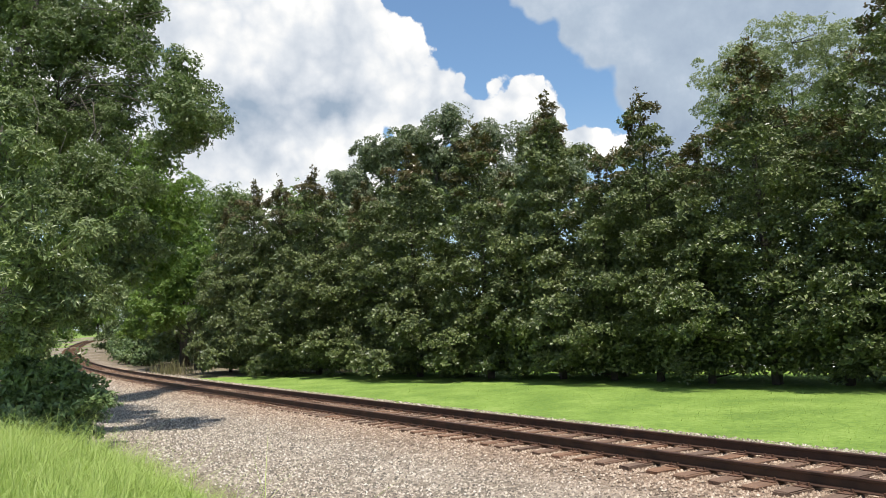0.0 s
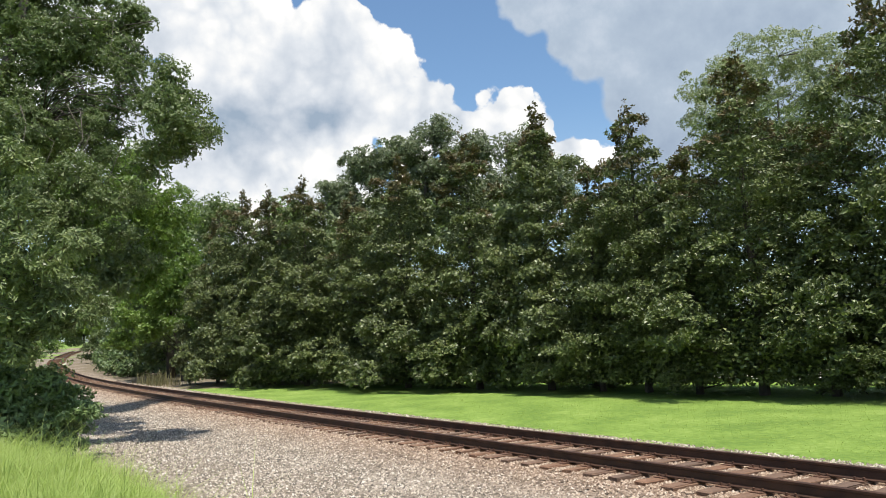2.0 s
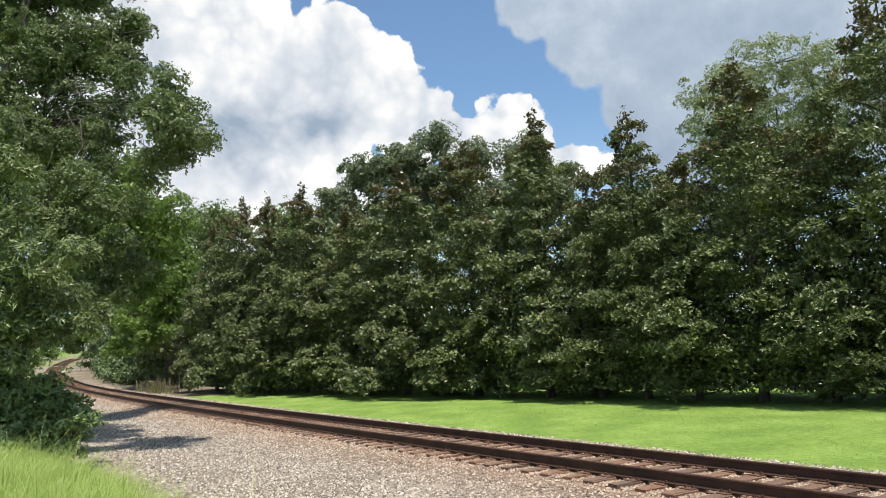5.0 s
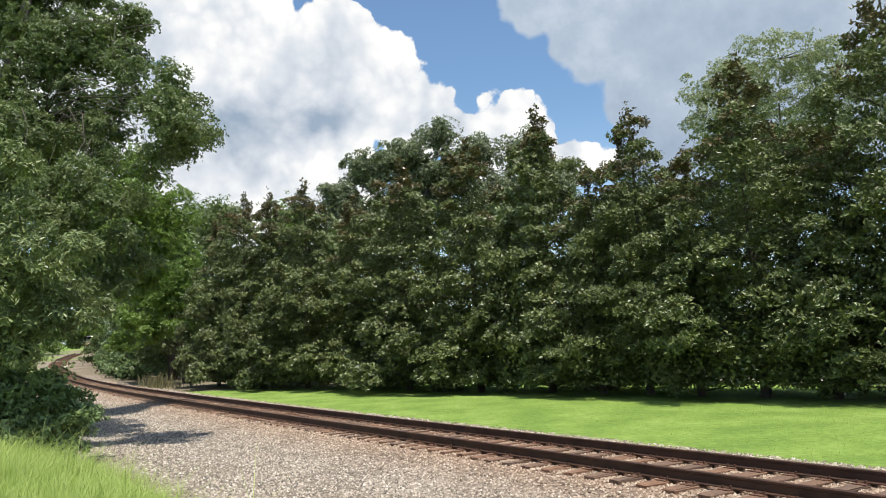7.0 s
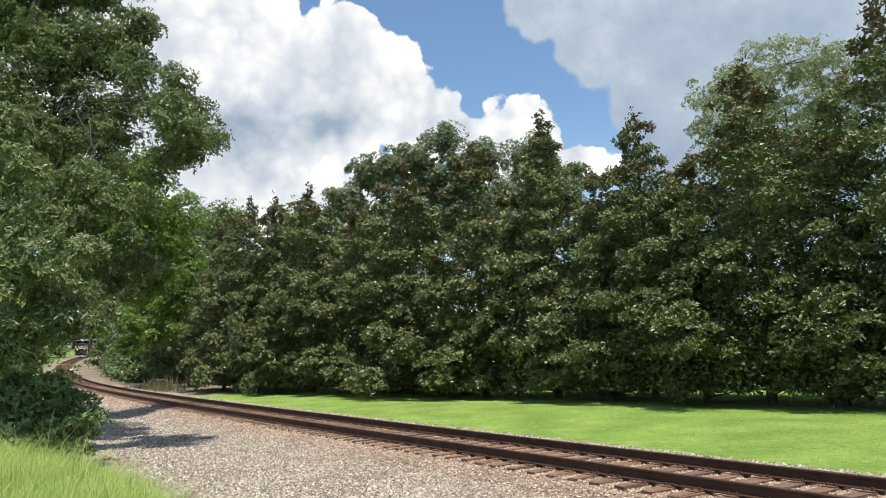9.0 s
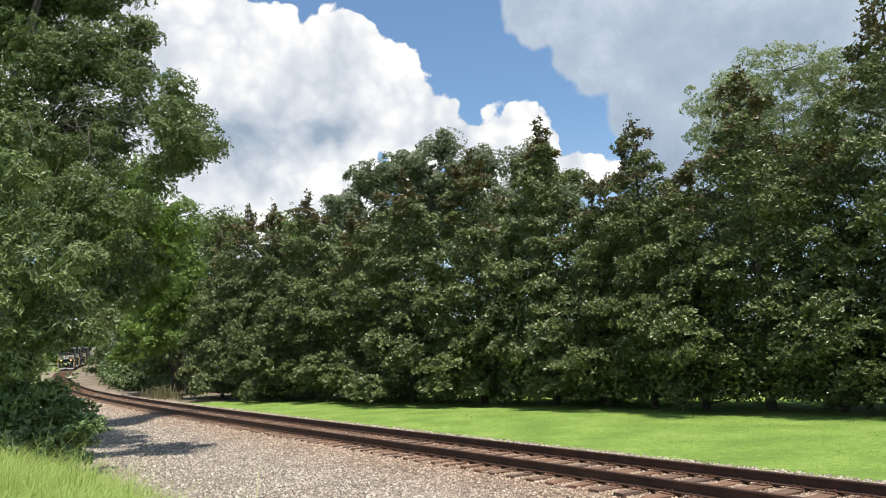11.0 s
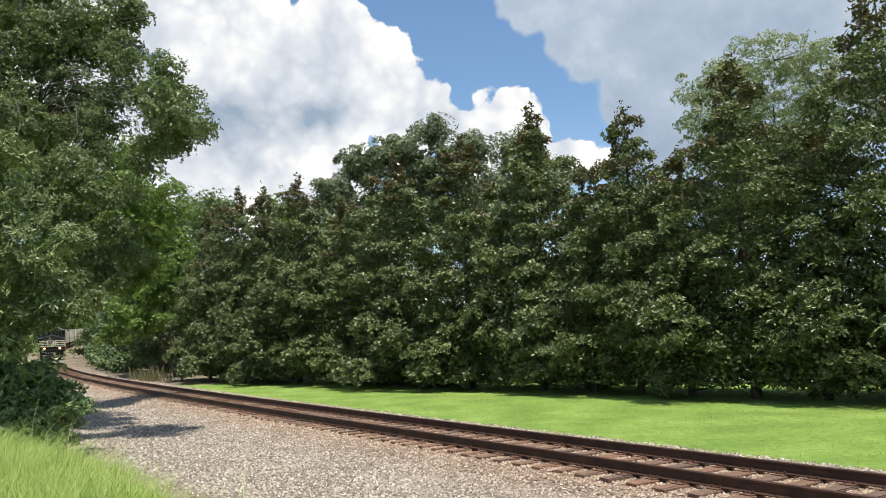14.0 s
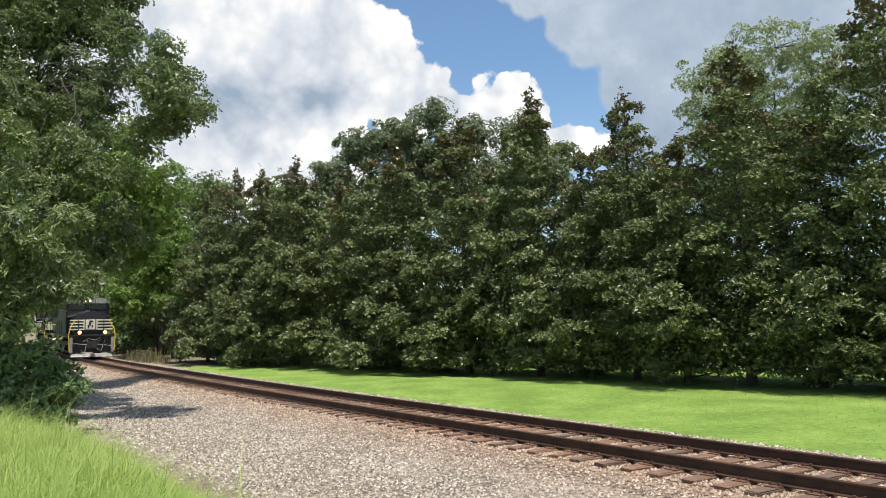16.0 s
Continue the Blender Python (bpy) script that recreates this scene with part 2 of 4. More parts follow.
def make_ground():
    """Gravel, lawn, worn earth and bank grass, mixed by the weights that the sheet carries."""
    m, N = material("ground")
    co = where(N)

    def weight(name):
        a = N.t.nodes.new("ShaderNodeAttribute")
        a.attribute_name = name
        return a.outputs["Fac"]

    v = N.t.nodes.new("ShaderNodeTexVoronoi")
    v.inputs["Scale"].default_value = 24.0
    N.link(co, v.inputs["Vector"])
    sepc = N.t.nodes.new("ShaderNodeSeparateColor")
    N.link(v.outputs["Color"], sepc.inputs[0])
    big = N.noise(co, 0.5, 5)
    edge = N.math("MULTIPLY", N.math("SUBTRACT", N.noise(co, 1.6, 6), 0.5), 0.9)
    gravel = N.ramp(sepc.outputs[0], [(0.0, (0.07, 0.056, 0.042)), (0.45, (0.19, 0.155, 0.115)), (1.0, (0.36, 0.30, 0.24))])
    gravel = N.mix(N.math("MULTIPLY", N.step(big, 0.42, 0.75), 0.35), gravel, (0.46, 0.395, 0.32))
    gravel = N.mix(N.math("MULTIPLY", weight("rust"), 0.85), gravel, N.ramp(sepc.outputs[1], [(0.0, (0.15, 0.085, 0.055)), (1.0, (0.42, 0.29, 0.20))]))
    fine = N.noise(co, 55.0, 5)
    patchy = N.math("ADD", N.math("MULTIPLY", N.noise(co, 0.6, 3, 0.5), 0.3), N.math("MULTIPLY", N.noise(co, 6.0, 7, 0.8), 0.5))
    lawn = N.ramp(N.math("ADD", patchy, N.math("MULTIPLY", fine, 0.2)), [(0.44, (0.125, 0.205, 0.036)), (0.53, (0.20, 0.30, 0.056)), (0.60, (0.27, 0.35, 0.095)), (0.68, (0.34, 0.34, 0.14))])
    dirt = N.ramp(N.noise(co, 3.0, 7, 0.65), [(0.3, (0.09, 0.072, 0.046)), (0.7, (0.26, 0.21, 0.14))])
    wl = N.step(N.math("ADD", weight("lawn"), edge), 0.42, 0.62)
    wd = N.step(N.math("ADD", weight("dirt"), edge), 0.42, 0.62)
    col = N.mix(wl, gravel, lawn)
    col = N.mix(wd, col, dirt)
    h = N.mix(wl, v.outputs["Distance"], fine)
    finish(N, principled(N, col, 0.9, 0, bump(N, h, 0.7, 0.03), 0.25))
    return m


M_GROUND = make_ground()
M_RAIL = plain("rusty rail steel", (0.034, 0.018, 0.012), (0.10, 0.048, 0.028), 0.62, 0.35, 3, 40, 0.25, 0.004)
M_PLATE = plain("rusty plate", (0.07, 0.035, 0.022), (0.17, 0.085, 0.05), 0.75, 0.2, 12, 90, 0.3, 0.004)


def make_tie():
    m, N = material("weathered tie wood")
    co = where(N)
    st = N.t.nodes.new("ShaderNodeMapping")
    st.inputs["Scale"].default_value = (0.6, 14.0, 14.0)
    N.link(co, st.inputs["Vector"])
    grain = N.noise(st.outputs[0], 3.0, 6, 0.65)
    rnd = N.t.nodes.new("ShaderNodeObjectInfo").outputs["Random"]
    a = N.ramp(grain, [(0.3, (0.04, 0.022, 0.013)), (0.5, (0.19, 0.10, 0.056)), (0.72, (0.37, 0.215, 0.13))])
    b = N.ramp(grain, [(0.3, (0.06, 0.036, 0.024)), (0.75, (0.22, 0.145, 0.10))])
    col = N.mix(rnd, a, b)
    finish(N, principled(N, col, 0.88, 0, bump(N, grain, 0.6, 0.012)))
    return m


M_TIE = make_tie()
M_PAVE = plain("pale concrete", (0.50, 0.48, 0.44), (0.68, 0.66, 0.62), 0.85, 0, 1.5, 30)
M_BLACK = plain("black loco paint", (0.012, 0.012, 0.013), (0.030, 0.029, 0.028), 0.45, 0, 2, 30, 0.08)
M_WHITE = plain("white loco paint", (0.55, 0.50, 0.41), (0.78, 0.73, 0.62), 0.5, 0, 2, 30, 0.08)
M_YELLOW = plain("yellow handrail paint", (0.60, 0.42, 0.05), (0.78, 0.58, 0.10), 0.5, 0, 4, 30, 0.05)
M_PLOW = plain("grey plow steel", (0.20, 0.195, 0.18), (0.36, 0.35, 0.33), 0.55, 0.1, 3, 40, 0.15)
M_CREAM = plain("cream freight paint", (0.50, 0.47, 0.38), (0.70, 0.67, 0.57), 0.6, 0, 1.2, 20, 0.1)
M_BROWN = plain("dull brown freight paint", (0.13, 0.10, 0.07), (0.25, 0.20, 0.14), 0.7, 0, 1.2, 20, 0.1)
M_DARK = plain("dark running gear", (0.018, 0.016, 0.014), (0.05, 0.042, 0.035), 0.7, 0.2, 3, 30, 0.2)
M_GLASS = plain("dark cab glass", (0.010, 0.012, 0.013), (0.018, 0.020, 0.022), 0.14, 0, 2, 10, 0.0)


def glow(name, col, power):
    m, N = material(name)
    e = N.add("ShaderNodeEmission", Strength=power)
    e.inputs[0].default_value = (*col, 1)
    finish(N, e.outputs[0])
    return m


M_LAMP = glow("lit lamp", (1.0, 0.40, 0.13), 4.5)
M_LAMP_W = glow("lit headlamp", (1.0, 0.75, 0.42), 3.5)

# ---------------------------------------------------------------- mesh helpers


def mesh_np(name, v, f, mat, smooth=False, attrs=None):
    """A mesh from arrays of corners and of triangles or quads."""
    me = bpy.data.meshes.new(name)
    v, f = np.asarray(v, np.float32), np.asarray(f, np.int32)
    k = f.shape[1]
    me.vertices.add(len(v))
    me.vertices.foreach_set("co", v.ravel())
    me.loops.add(f.size)
    me.loops.foreach_set("vertex_index", f.ravel())
    me.polygons.add(len(f))
    me.polygons.foreach_set("loop_start", np.arange(0, f.size, k, dtype=np.int32))
    me.polygons.foreach_set("use_smooth", np.full(len(f), smooth))
    for key, val in (attrs or {}).items():
        a = me.attributes.new(key, "FLOAT", "POINT")
        a.data.foreach_set("value", np.asarray(val, np.float32))
    me.materials.append(mat)
    me.update(calc_edges=True)
    return me


def bm_mesh(name, bm, mat, smooth=False):
    me = bpy.data.meshes.new(name)
    bm.normal_update()
    bm.to_mesh(me)
    bm.free()
    me.materials.append(mat)
    if smooth:
        me.polygons.foreach_set("use_smooth", np.full(len(me.polygons), True))
    return me


def part(name, data, mat, parent, label="", m=None, smooth=False):
    """Links a bmesh or a mesh as one object under a thing or a part."""
    me = bm_mesh(name, data, mat, smooth) if isinstance(data, bmesh.types.BMesh) else data
    ob = new(name, me)
    ob.parent = parent
    if m is not None:
        ob.matrix_basis = m
    if label:
        ob["label"] = label
    return ob


def add_box(bm, cx, cy, cz, sx, sy, sz, bev=0.0, m=None):
    g = bmesh.ops.create_cube(bm, size=1.0)
    mat = Matrix.Translation((cx, cy, cz)) @ Matrix.Diagonal((sx, sy, sz, 1))
    if m is not None:
        mat = m @ mat
    bmesh.ops.transform(bm, matrix=mat, verts=g["verts"])
    if bev > 0:
        vs = set(g["verts"])
        bmesh.ops.bevel(bm, geom=[e for e in bm.edges if e.verts[0] in vs and e.verts[1] in vs], offset=bev, segments=2, affect="EDGES")
    return bm


def add_tube(bm, pts, radii, n=8):
    pts = [Vector(p) for p in pts]
    if isinstance(radii, (int, float)):
        radii = [radii] * len(pts)
    rings = []
    for i, (p, r) in enumerate(zip(pts, radii)):
        d = (pts[min(i + 1, len(pts) - 1)] - pts[max(i - 1, 0)]).normalized()
        a = d.orthogonal().normalized()
        b = d.cross(a)
        if rings:
            prev = rings[-1][1]
            a = (prev - d * prev.dot(d)).normalized()
            b = d.cross(a)
        rings.append(([bm.verts.new(p + r * (math.cos(2 * math.pi * k / n) * a + math.sin(2 * math.pi * k / n) * b)) for k in range(n)], a))
    for (r0, _), (r1, _) in zip(rings, rings[1:]):
        for k in range(n):
            bm.faces.new((r0[k], r0[(k + 1) % n], r1[(k + 1) % n], r1[k]))
    bm.faces.new(rings[0][0][::-1])
    bm.faces.new(rings[-1][0])
    return bm


def box(*a, **k):
    return add_box(bmesh.new(), *a, **k)


def tube(*a, **k):
    return add_tube(bmesh.new(), *a, **k)


# ---------------------------------------------------------------- the line of the track and the lie of the land


def track_x(y):
    y = np.asarray(y, float)
    u = np.clip(y, -40, 250) / 100
    x = 12.089 - 67.539 * u + 6.710 * u ** 2 + 0.972 * u ** 3 - 0.272 * u ** 4
    return x + np.where(y > 250, (y - 250) * -0.325, 0) + np.where(y < -40, (y + 40) * -0.72, 0)


def track_slope(y):
    return (track_x(np.asarray(y, float) + 0.5) - track_x(np.asarray(y, float) - 0.5))


def track_z(y):
    y = np.minimum(np.asarray(y, float), 420)
    return -0.0011 * np.minimum(y, 60) + 0.0269 * 14 * np.log1p(np.exp((y - 81.8) / 14)) * np.where(y > 420, 0, 1)


def aside(x, y):
    """Metres to the far side (+) or the near side (-) of the track's middle."""
    return (x - track_x(y)) / np.sqrt(1 + track_slope(y) ** 2)


def smooth01(v, a, b):
    t = np.clip((v - a) / (b - a), 0, 1)
    return t * t * (3 - 2 * t)


def bank_side(x, y):
    """Metres towards the near side, less where the bank draws back from the track."""
    return -aside(x, y) - 1.1 * smooth01(y, 12, 19)


def ground_z(x, y):
    d, b = aside(x, y), bank_side(x, y)
    z = -0.24 - 0.11 * smooth01(d, 1.5, 2.7) - 0.13 * smooth01(-d, 1.5, 3.2)
    z = z + 0.58 * smooth01(b, 6.2, 8.6) + 0.12 * smooth01(b, 8.6, 11)
    z = z + smooth01(b, 6.4, 8.2) * (0.12 * np.sin(x * 1.7 + 0.6 * y) * np.sin(y * 1.1 - 0.4 * x) + 0.07 * np.sin(y * 0.63 + 1.0))
    z = z + 0.05 * np.sin(x * 0.35 + 1.0) * np.sin(y * 0.27) * smooth01(np.abs(d), 3, 7)
    return z + track_z(y)


def spot(x, y, lift=0.0):
    return Vector((x, y, float(ground_z(x, y)) + lift))


def make_ground_sheet():
    def axis(lo, hi, fine_lo, fine_hi, step, growth=1.22):
        a = list(np.arange(fine_lo, fine_hi, step))
        s, v = step, fine_lo
        while v > lo:
            s *= growth
            v -= s
            a.insert(0, v)
        s, v = step, a[-1]
        while v < hi:
            s *= growth
            v += s
            a.append(v)
        return np.array(a)

    xs, ys = axis(-2500, 2500, -28, 20, 0.33), axis(-1500, 3000, 4, 62, 0.33)
    X, Y = np.meshgrid(xs, ys)
    D, B = aside(X, Y), bank_side(X, Y)
    Z = ground_z(X, Y)
    nx, ny = len(xs), len(ys)
    idx = np.arange(nx * ny).reshape(ny, nx)
    f = np.stack([idx[:-1, :-1], idx[:-1, 1:], idx[1:, 1:], idx[1:, :-1]], -1).reshape(-1, 4)
    lawn = np.maximum(smooth01(D, 2.4, 3.2) * (1 - smooth01(Y, 48, 54)), smooth01(B, 6.1, 6.9))
    lawn = np.maximum(lawn, smooth01(np.abs(D), 14, 24))
    dirt = smooth01(D, 2.0, 3.2) * smooth01(Y, 47, 52) * (1 - smooth01(D, 12, 20))
    dirt = np.maximum(dirt, 0.66 * (smooth01(B, 5.3, 6.1) - smooth01(B, 6.5, 7.4)) * (1 - smooth01(Y, 30, 45)))
    lawn = np.maximum(lawn, smooth01(-D, 2.6, 3.6) * smooth01(Y, 68, 84))
    rust = np.exp(-(D / 2.1) ** 4) * (1 - 0.75 * smooth01(Y, 50, 75))
    me = mesh_np("ground", np.stack([X, Y, Z], -1).reshape(-1, 3), f, M_GROUND, True,
                 {"lawn": lawn.ravel(), "dirt": dirt.ravel(), "rust": rust.ravel()})
    return tagged(new("ground", me), "gravel beside the track, green lawn and worn earth", "ground", kind="structure")


ground = make_ground_sheet()

# length along the track, from y = 3
_ys = np.linspace(3, 900, 9000)
_p = np.stack([track_x(_ys), _ys, track_z(_ys)], -1)
_s = np.r_[0, np.cumsum(np.linalg.norm(np.diff(_p, axis=0), axis=1))]


def along(s):
    return Vector([float(np.interp(s, _s, _p[:, i])) for i in range(3)])


# ---------------------------------------------------------------- the track
track = tagged(new("railroad_track"), "single rusty railroad track on wooden ties in ballast, curving", "railroad track", kind="structure")


def make_rail(side):
    prof = [(-0.07, -0.172), (0.07, -0.172), (0.07, -0.16), (0.012, -0.142), (0.010, -0.05), (0.036, -0.038), (0.037, -0.008), (0.028, 0.0),
            (-0.028, 0.0), (-0.037, -0.008), (-0.036, -0.038), (-0.010, -0.05), (-0.012, -0.142), (-0.07, -0.16)]
    y = np.r_[np.arange(-12, 60, 0.6), np.arange(60, 300, 2.5)]
    x, z, g = track_x(y), track_z(y), track_slope(y)
    n = np.stack([np.ones_like(g), -g], -1) / np.sqrt(1 + g ** 2)[:, None]
    v = np.array([[(x[i] + n[i, 0] * (side * 0.7525 + a), y[i] + n[i, 1] * (side * 0.7525 + a), z[i] + b) for a, b in prof] for i in range(len(y))])
    k = len(prof)
    f = [(i * k + j, i * k + (j + 1) % k, (i + 1) * k + (j + 1) % k, (i + 1) * k + j) for i in range(len(y) - 1) for j in range(k)]
    return part("rail", mesh_np("rail", v.reshape(-1, 3), f, M_RAIL), None, track, "dark rusty steel rail")


for side in (-1, 1):
    make_rail(side)


def tie_pose(s, rng):
    p, q = along(s), along(s + 0.5)
    a = math.atan2(q.y - p.y, q.x - p.x)
    return Matrix.Translation(p + Vector((0, 0, -0.172 - 0.004))) @ pose(0, 0, 0, 0, 0, math.degrees(a) - 90 + rng.uniform(-1.2, 1.2)) @ pose(rng.uniform(-0.05, 0.05), 0, rng.uniform(-0.012, 0))


def tie_mesh(seed):
    rng = random.Random(seed)
    bm = box(0, 0, -0.09, 2.6, 0.225, 0.18, 0.012)
    for v in bm.verts:
        v.co += Vector((rng.uniform(-0.02, 0.02), rng.uniform(-0.008, 0.008), rng.uniform(-0.006, 0.0)))
    return bm_mesh("tie", bm, M_TIE)


def plate_mesh():
    bm = box(0, 0, 0.005, 0.36, 0.19, 0.012, 0.003)
    for sx in (-1, 1):
        for sy in (-1, 1):
            add_box(bm, sx * (0.085 + 0.012 * sy), sy * 0.055, 0.03, 0.03, 0.026, 0.045)
    return bm_mesh("tie_plate", bm, M_PLATE)


TIE_AT = []


def make_ties():
    rng = random.Random(5)
    kinds, plate = [tie_mesh(i) for i in range(5)], plate_mesh()
    s = 0.5
    far_v, far_f = [], []
    while s < 290:
        m = tie_pose(s, rng)
        TIE_AT.append(s)
        if s < 75:
            ob = part("tie", rng.choice(kinds), M_TIE, track, m=m)
            if s < 34:
                for sd in (-1, 1):
                    part("tie_plate", plate, M_PLATE, ob, m=pose(sd * 0.7525, 0, 0.0))
        else:
            k = len(far_v)
            far_v += [m @ Vector((a * 1.3, b * 0.11, c)) for c in (-0.18, 0) for a, b in ((-1, -1), (1, -1), (1, 1), (-1, 1))]
            far_f += [(k + 4, k + 5, k + 6, k + 7), (k, k + 1, k + 5, k + 4), (k + 1, k + 2, k + 6, k + 5), (k + 2, k + 3, k + 7, k + 6), (k + 3, k, k + 4, k + 7)]
        s += 0.52 + rng.uniform(-0.02, 0.02)
    ob = part("far_ties", mesh_np("far_ties", far_v, far_f, M_TIE), M_TIE, track)
    tagged(ob, kind="stuff")


make_ties()


def make_stones():
    """Loose crushed stone over the gravel bed."""
    rng = np.random.default_rng(11)
    n = 195000
    y = 6 * (70 / 6) ** rng.random(n)
    d = np.where(rng.random(n) < 0.25, rng.uniform(-1.4, 1.4, n), rng.uniform(-6.7, 3.0, n))
    g = track_slope(y)
    c = np.sqrt(1 + g ** 2)
    foot = np.interp(y, _ys, _s)
    at = np.array(TIE_AT)
    j = np.clip(np.searchsorted(at, foot), 1, len(at) - 1)
    gap = np.minimum(np.abs(foot - at[j - 1]), np.abs(foot - at[j]))
    x, y = track_x(y) + d / c, y - d * g / c
    keep = (y > 5) & (x > -30) & ((np.abs(d) > 1.36) | (gap > 0.135)) & (np.abs(np.abs(d) - 0.7525) > 0.1) & (np.abs(x / y) < 0.66)
    thin = rng.random(n) < np.where(np.abs(d) < 1.36, 1.0, 0.9) * (1 - 0.75 * smooth01(-d, 5.6, 6.7))
    keep &= thin
    x, y, d, gap = x[keep], y[keep], d[keep], gap[keep]
    n = len(x)
    size = rng.uniform(0.012, 0.025, n) * (1 + y / 60)
    z = ground_z(x, y) + size * 0.2 + np.where(np.abs(d) < 1.36, 0.02, 0.0) + 0.02 * np.exp(-((np.abs(d) - 1.8) / 0.3) ** 2)
    top_v = np.array([(1, 0, -0.25), (0, 1, -0.25), (-1, 0, -0.25), (0, -1, -0.25), (0.25, 0.1, 0.75)], float)
    top_f = np.array([(0, 1, 4), (1, 2, 4), (2, 3, 4), (3, 0, 4)])
    v = top_v[None] * rng.uniform(0.75, 1.25, (n, 5, 1)) + rng.uniform(-0.3, 0.3, (n, 5, 3)) * np.array([1, 1, 0.5])
    v *= np.stack([rng.uniform(0.8, 1.3, n), rng.uniform(0.7, 1.1, n), rng.uniform(0.8, 1.25, n)], -1)[:, None]
    a = rng.uniform(0, 6.283, n)
    ca, sa = np.cos(a)[:, None], np.sin(a)[:, None]
    v = np.stack([v[..., 0] * ca - v[..., 1] * sa, v[..., 0] * sa + v[..., 1] * ca, v[..., 2]], -1) * size[:, None, None]
    v += np.stack([x, y, z], -1)[:, None]
    f = top_f[None] + 5 * np.arange(n)[:, None, None]
    rust = np.repeat(np.exp(-(d / 2.4) ** 4), 5)
    me = mesh_np("gravel", v.reshape(-1, 3), f.reshape(-1, 3), M_STONE, attrs={"rust": rust})
    tagged(new("gravel", me), "loose grey crushed stone, rust-stained beside the rails", "gravel", kind="stuff")


make_stones()


def blades(name, x, y, h, w, lean, mat, rng, zs=None, wind=0.0):
    """Curved grass blades of three triangles; wind bends them towards +x."""
    n = len(x)
    z = ground_z(x, y) - 0.01 if zs is None else zs
    a = rng.uniform(0, 6.283, n)
    b = a + rng.uniform(-0.6, 0.6, n) + 1.57
    out = np.stack([np.cos(a) + wind, np.sin(a)], -1)
    sd = np.stack([np.cos(b), np.sin(b)], -1) * (w / 2)[:, None]
    base = np.stack([x, y], -1)
    l1, l2 = (lean * h * 0.3)[:, None] * out, (lean * h)[:, None] * out
    up = np.sqrt(np.maximum(1 - lean ** 2 * 0.6, 0.2)) * h
    v = np.empty((n, 5, 3))
    v[:, 0, :2], v[:, 0, 2] = base - sd, z
    v[:, 1, :2], v[:, 1, 2] = base + sd, z
    v[:, 2, :2], v[:, 2, 2] = base + l1 + sd * 0.7, z + up * 0.6
    v[:, 3, :2], v[:, 3, 2] = base + l1 - sd * 0.7, z + up * 0.6
    v[:, 4, :2], v[:, 4, 2] = base + l2, z + up
    f = np.array([(0, 1, 2), (0, 2, 3), (3, 2, 4)])[None] + 5 * np.arange(n)[:, None, None]
    return mesh_np(name, v.reshape(-1, 3), f.reshape(-1, 3), mat)


def make_grass():
    rng = np.random.default_rng(3)
    n = 105000
    y = rng.uniform(7.5, 28, n)
    d = -6.15 - rng.random(n) ** 0.8 * 6.0
    g = track_slope(y)
    c = np.sqrt(1 + g ** 2)
    x, y = track_x(y) + d / c, y - d * g / c
    tuft = np.array([noise.noise(Vector((a * 0.9, b * 0.9, 0))) for a, b in zip(x, y)])
    edge = smooth01(bank_side(x, y) + 1.3 * tuft, 6.0, 7.5)
    keep = (rng.random(n) < 0.03 + 0.97 * edge + 0.15 * tuft) & (y > 5) & (x / y < 0.1) & (x / y > -0.75)
    x, y, edge, tuft = x[keep], y[keep], edge[keep], tuft[keep]
    h = rng.uniform(0.14, 0.50, len(x)) * (0.4 + 0.65 * edge) * (1 + 0.5 * tuft) * np.where(rng.random(len(x)) < 0.07, 1.9, 1.0)
    me = blades("bank_grass", x, y, h, rng.uniform(0.004, 0.010, len(x)), rng.uniform(0.4, 1.5, len(x)), M_GRASS, rng, wind=0.25)
    tagged(new("bank_grass", me), "long bright green grass on the bank", "grass", kind="stuff")
    n = 100000
    y = 9 * (62 / 9) ** (rng.random(n) ** 1.25)
    d = 2.5 + rng.random(n) * 22
    g = track_slope(y)
    c = np.sqrt(1 + g ** 2)
    x, y = track_x(y) + d / c, y - d * g / c
    keep = (y > 9) & (y < 54) & (x / y < 0.66) & (d < 19)
    x, y, d = x[keep], y[keep], d[keep]
    keep = rng.random(len(x)) < 0.3 + 0.7 * smooth01(d, 2.5, 3.2)
    x, y = x[keep], y[keep]
    k = 1 + y / 40
    me = blades("lawn_grass", x, y, rng.uniform(0.02, 0.05, len(x)) * np.sqrt(k), rng.uniform(0.008, 0.016, len(x)) * k, rng.uniform(0.8, 1.6, len(x)), M_LAWN, rng)
    tagged(new("lawn_grass", me), "short mown green lawn grass beyond the track", "grass", kind="stuff")


make_grass()

# ---------------------------------------------------------------- trees


def unit(v):
    return v / np.maximum(np.linalg.norm(v, axis=-1, keepdims=True), 1e-9)


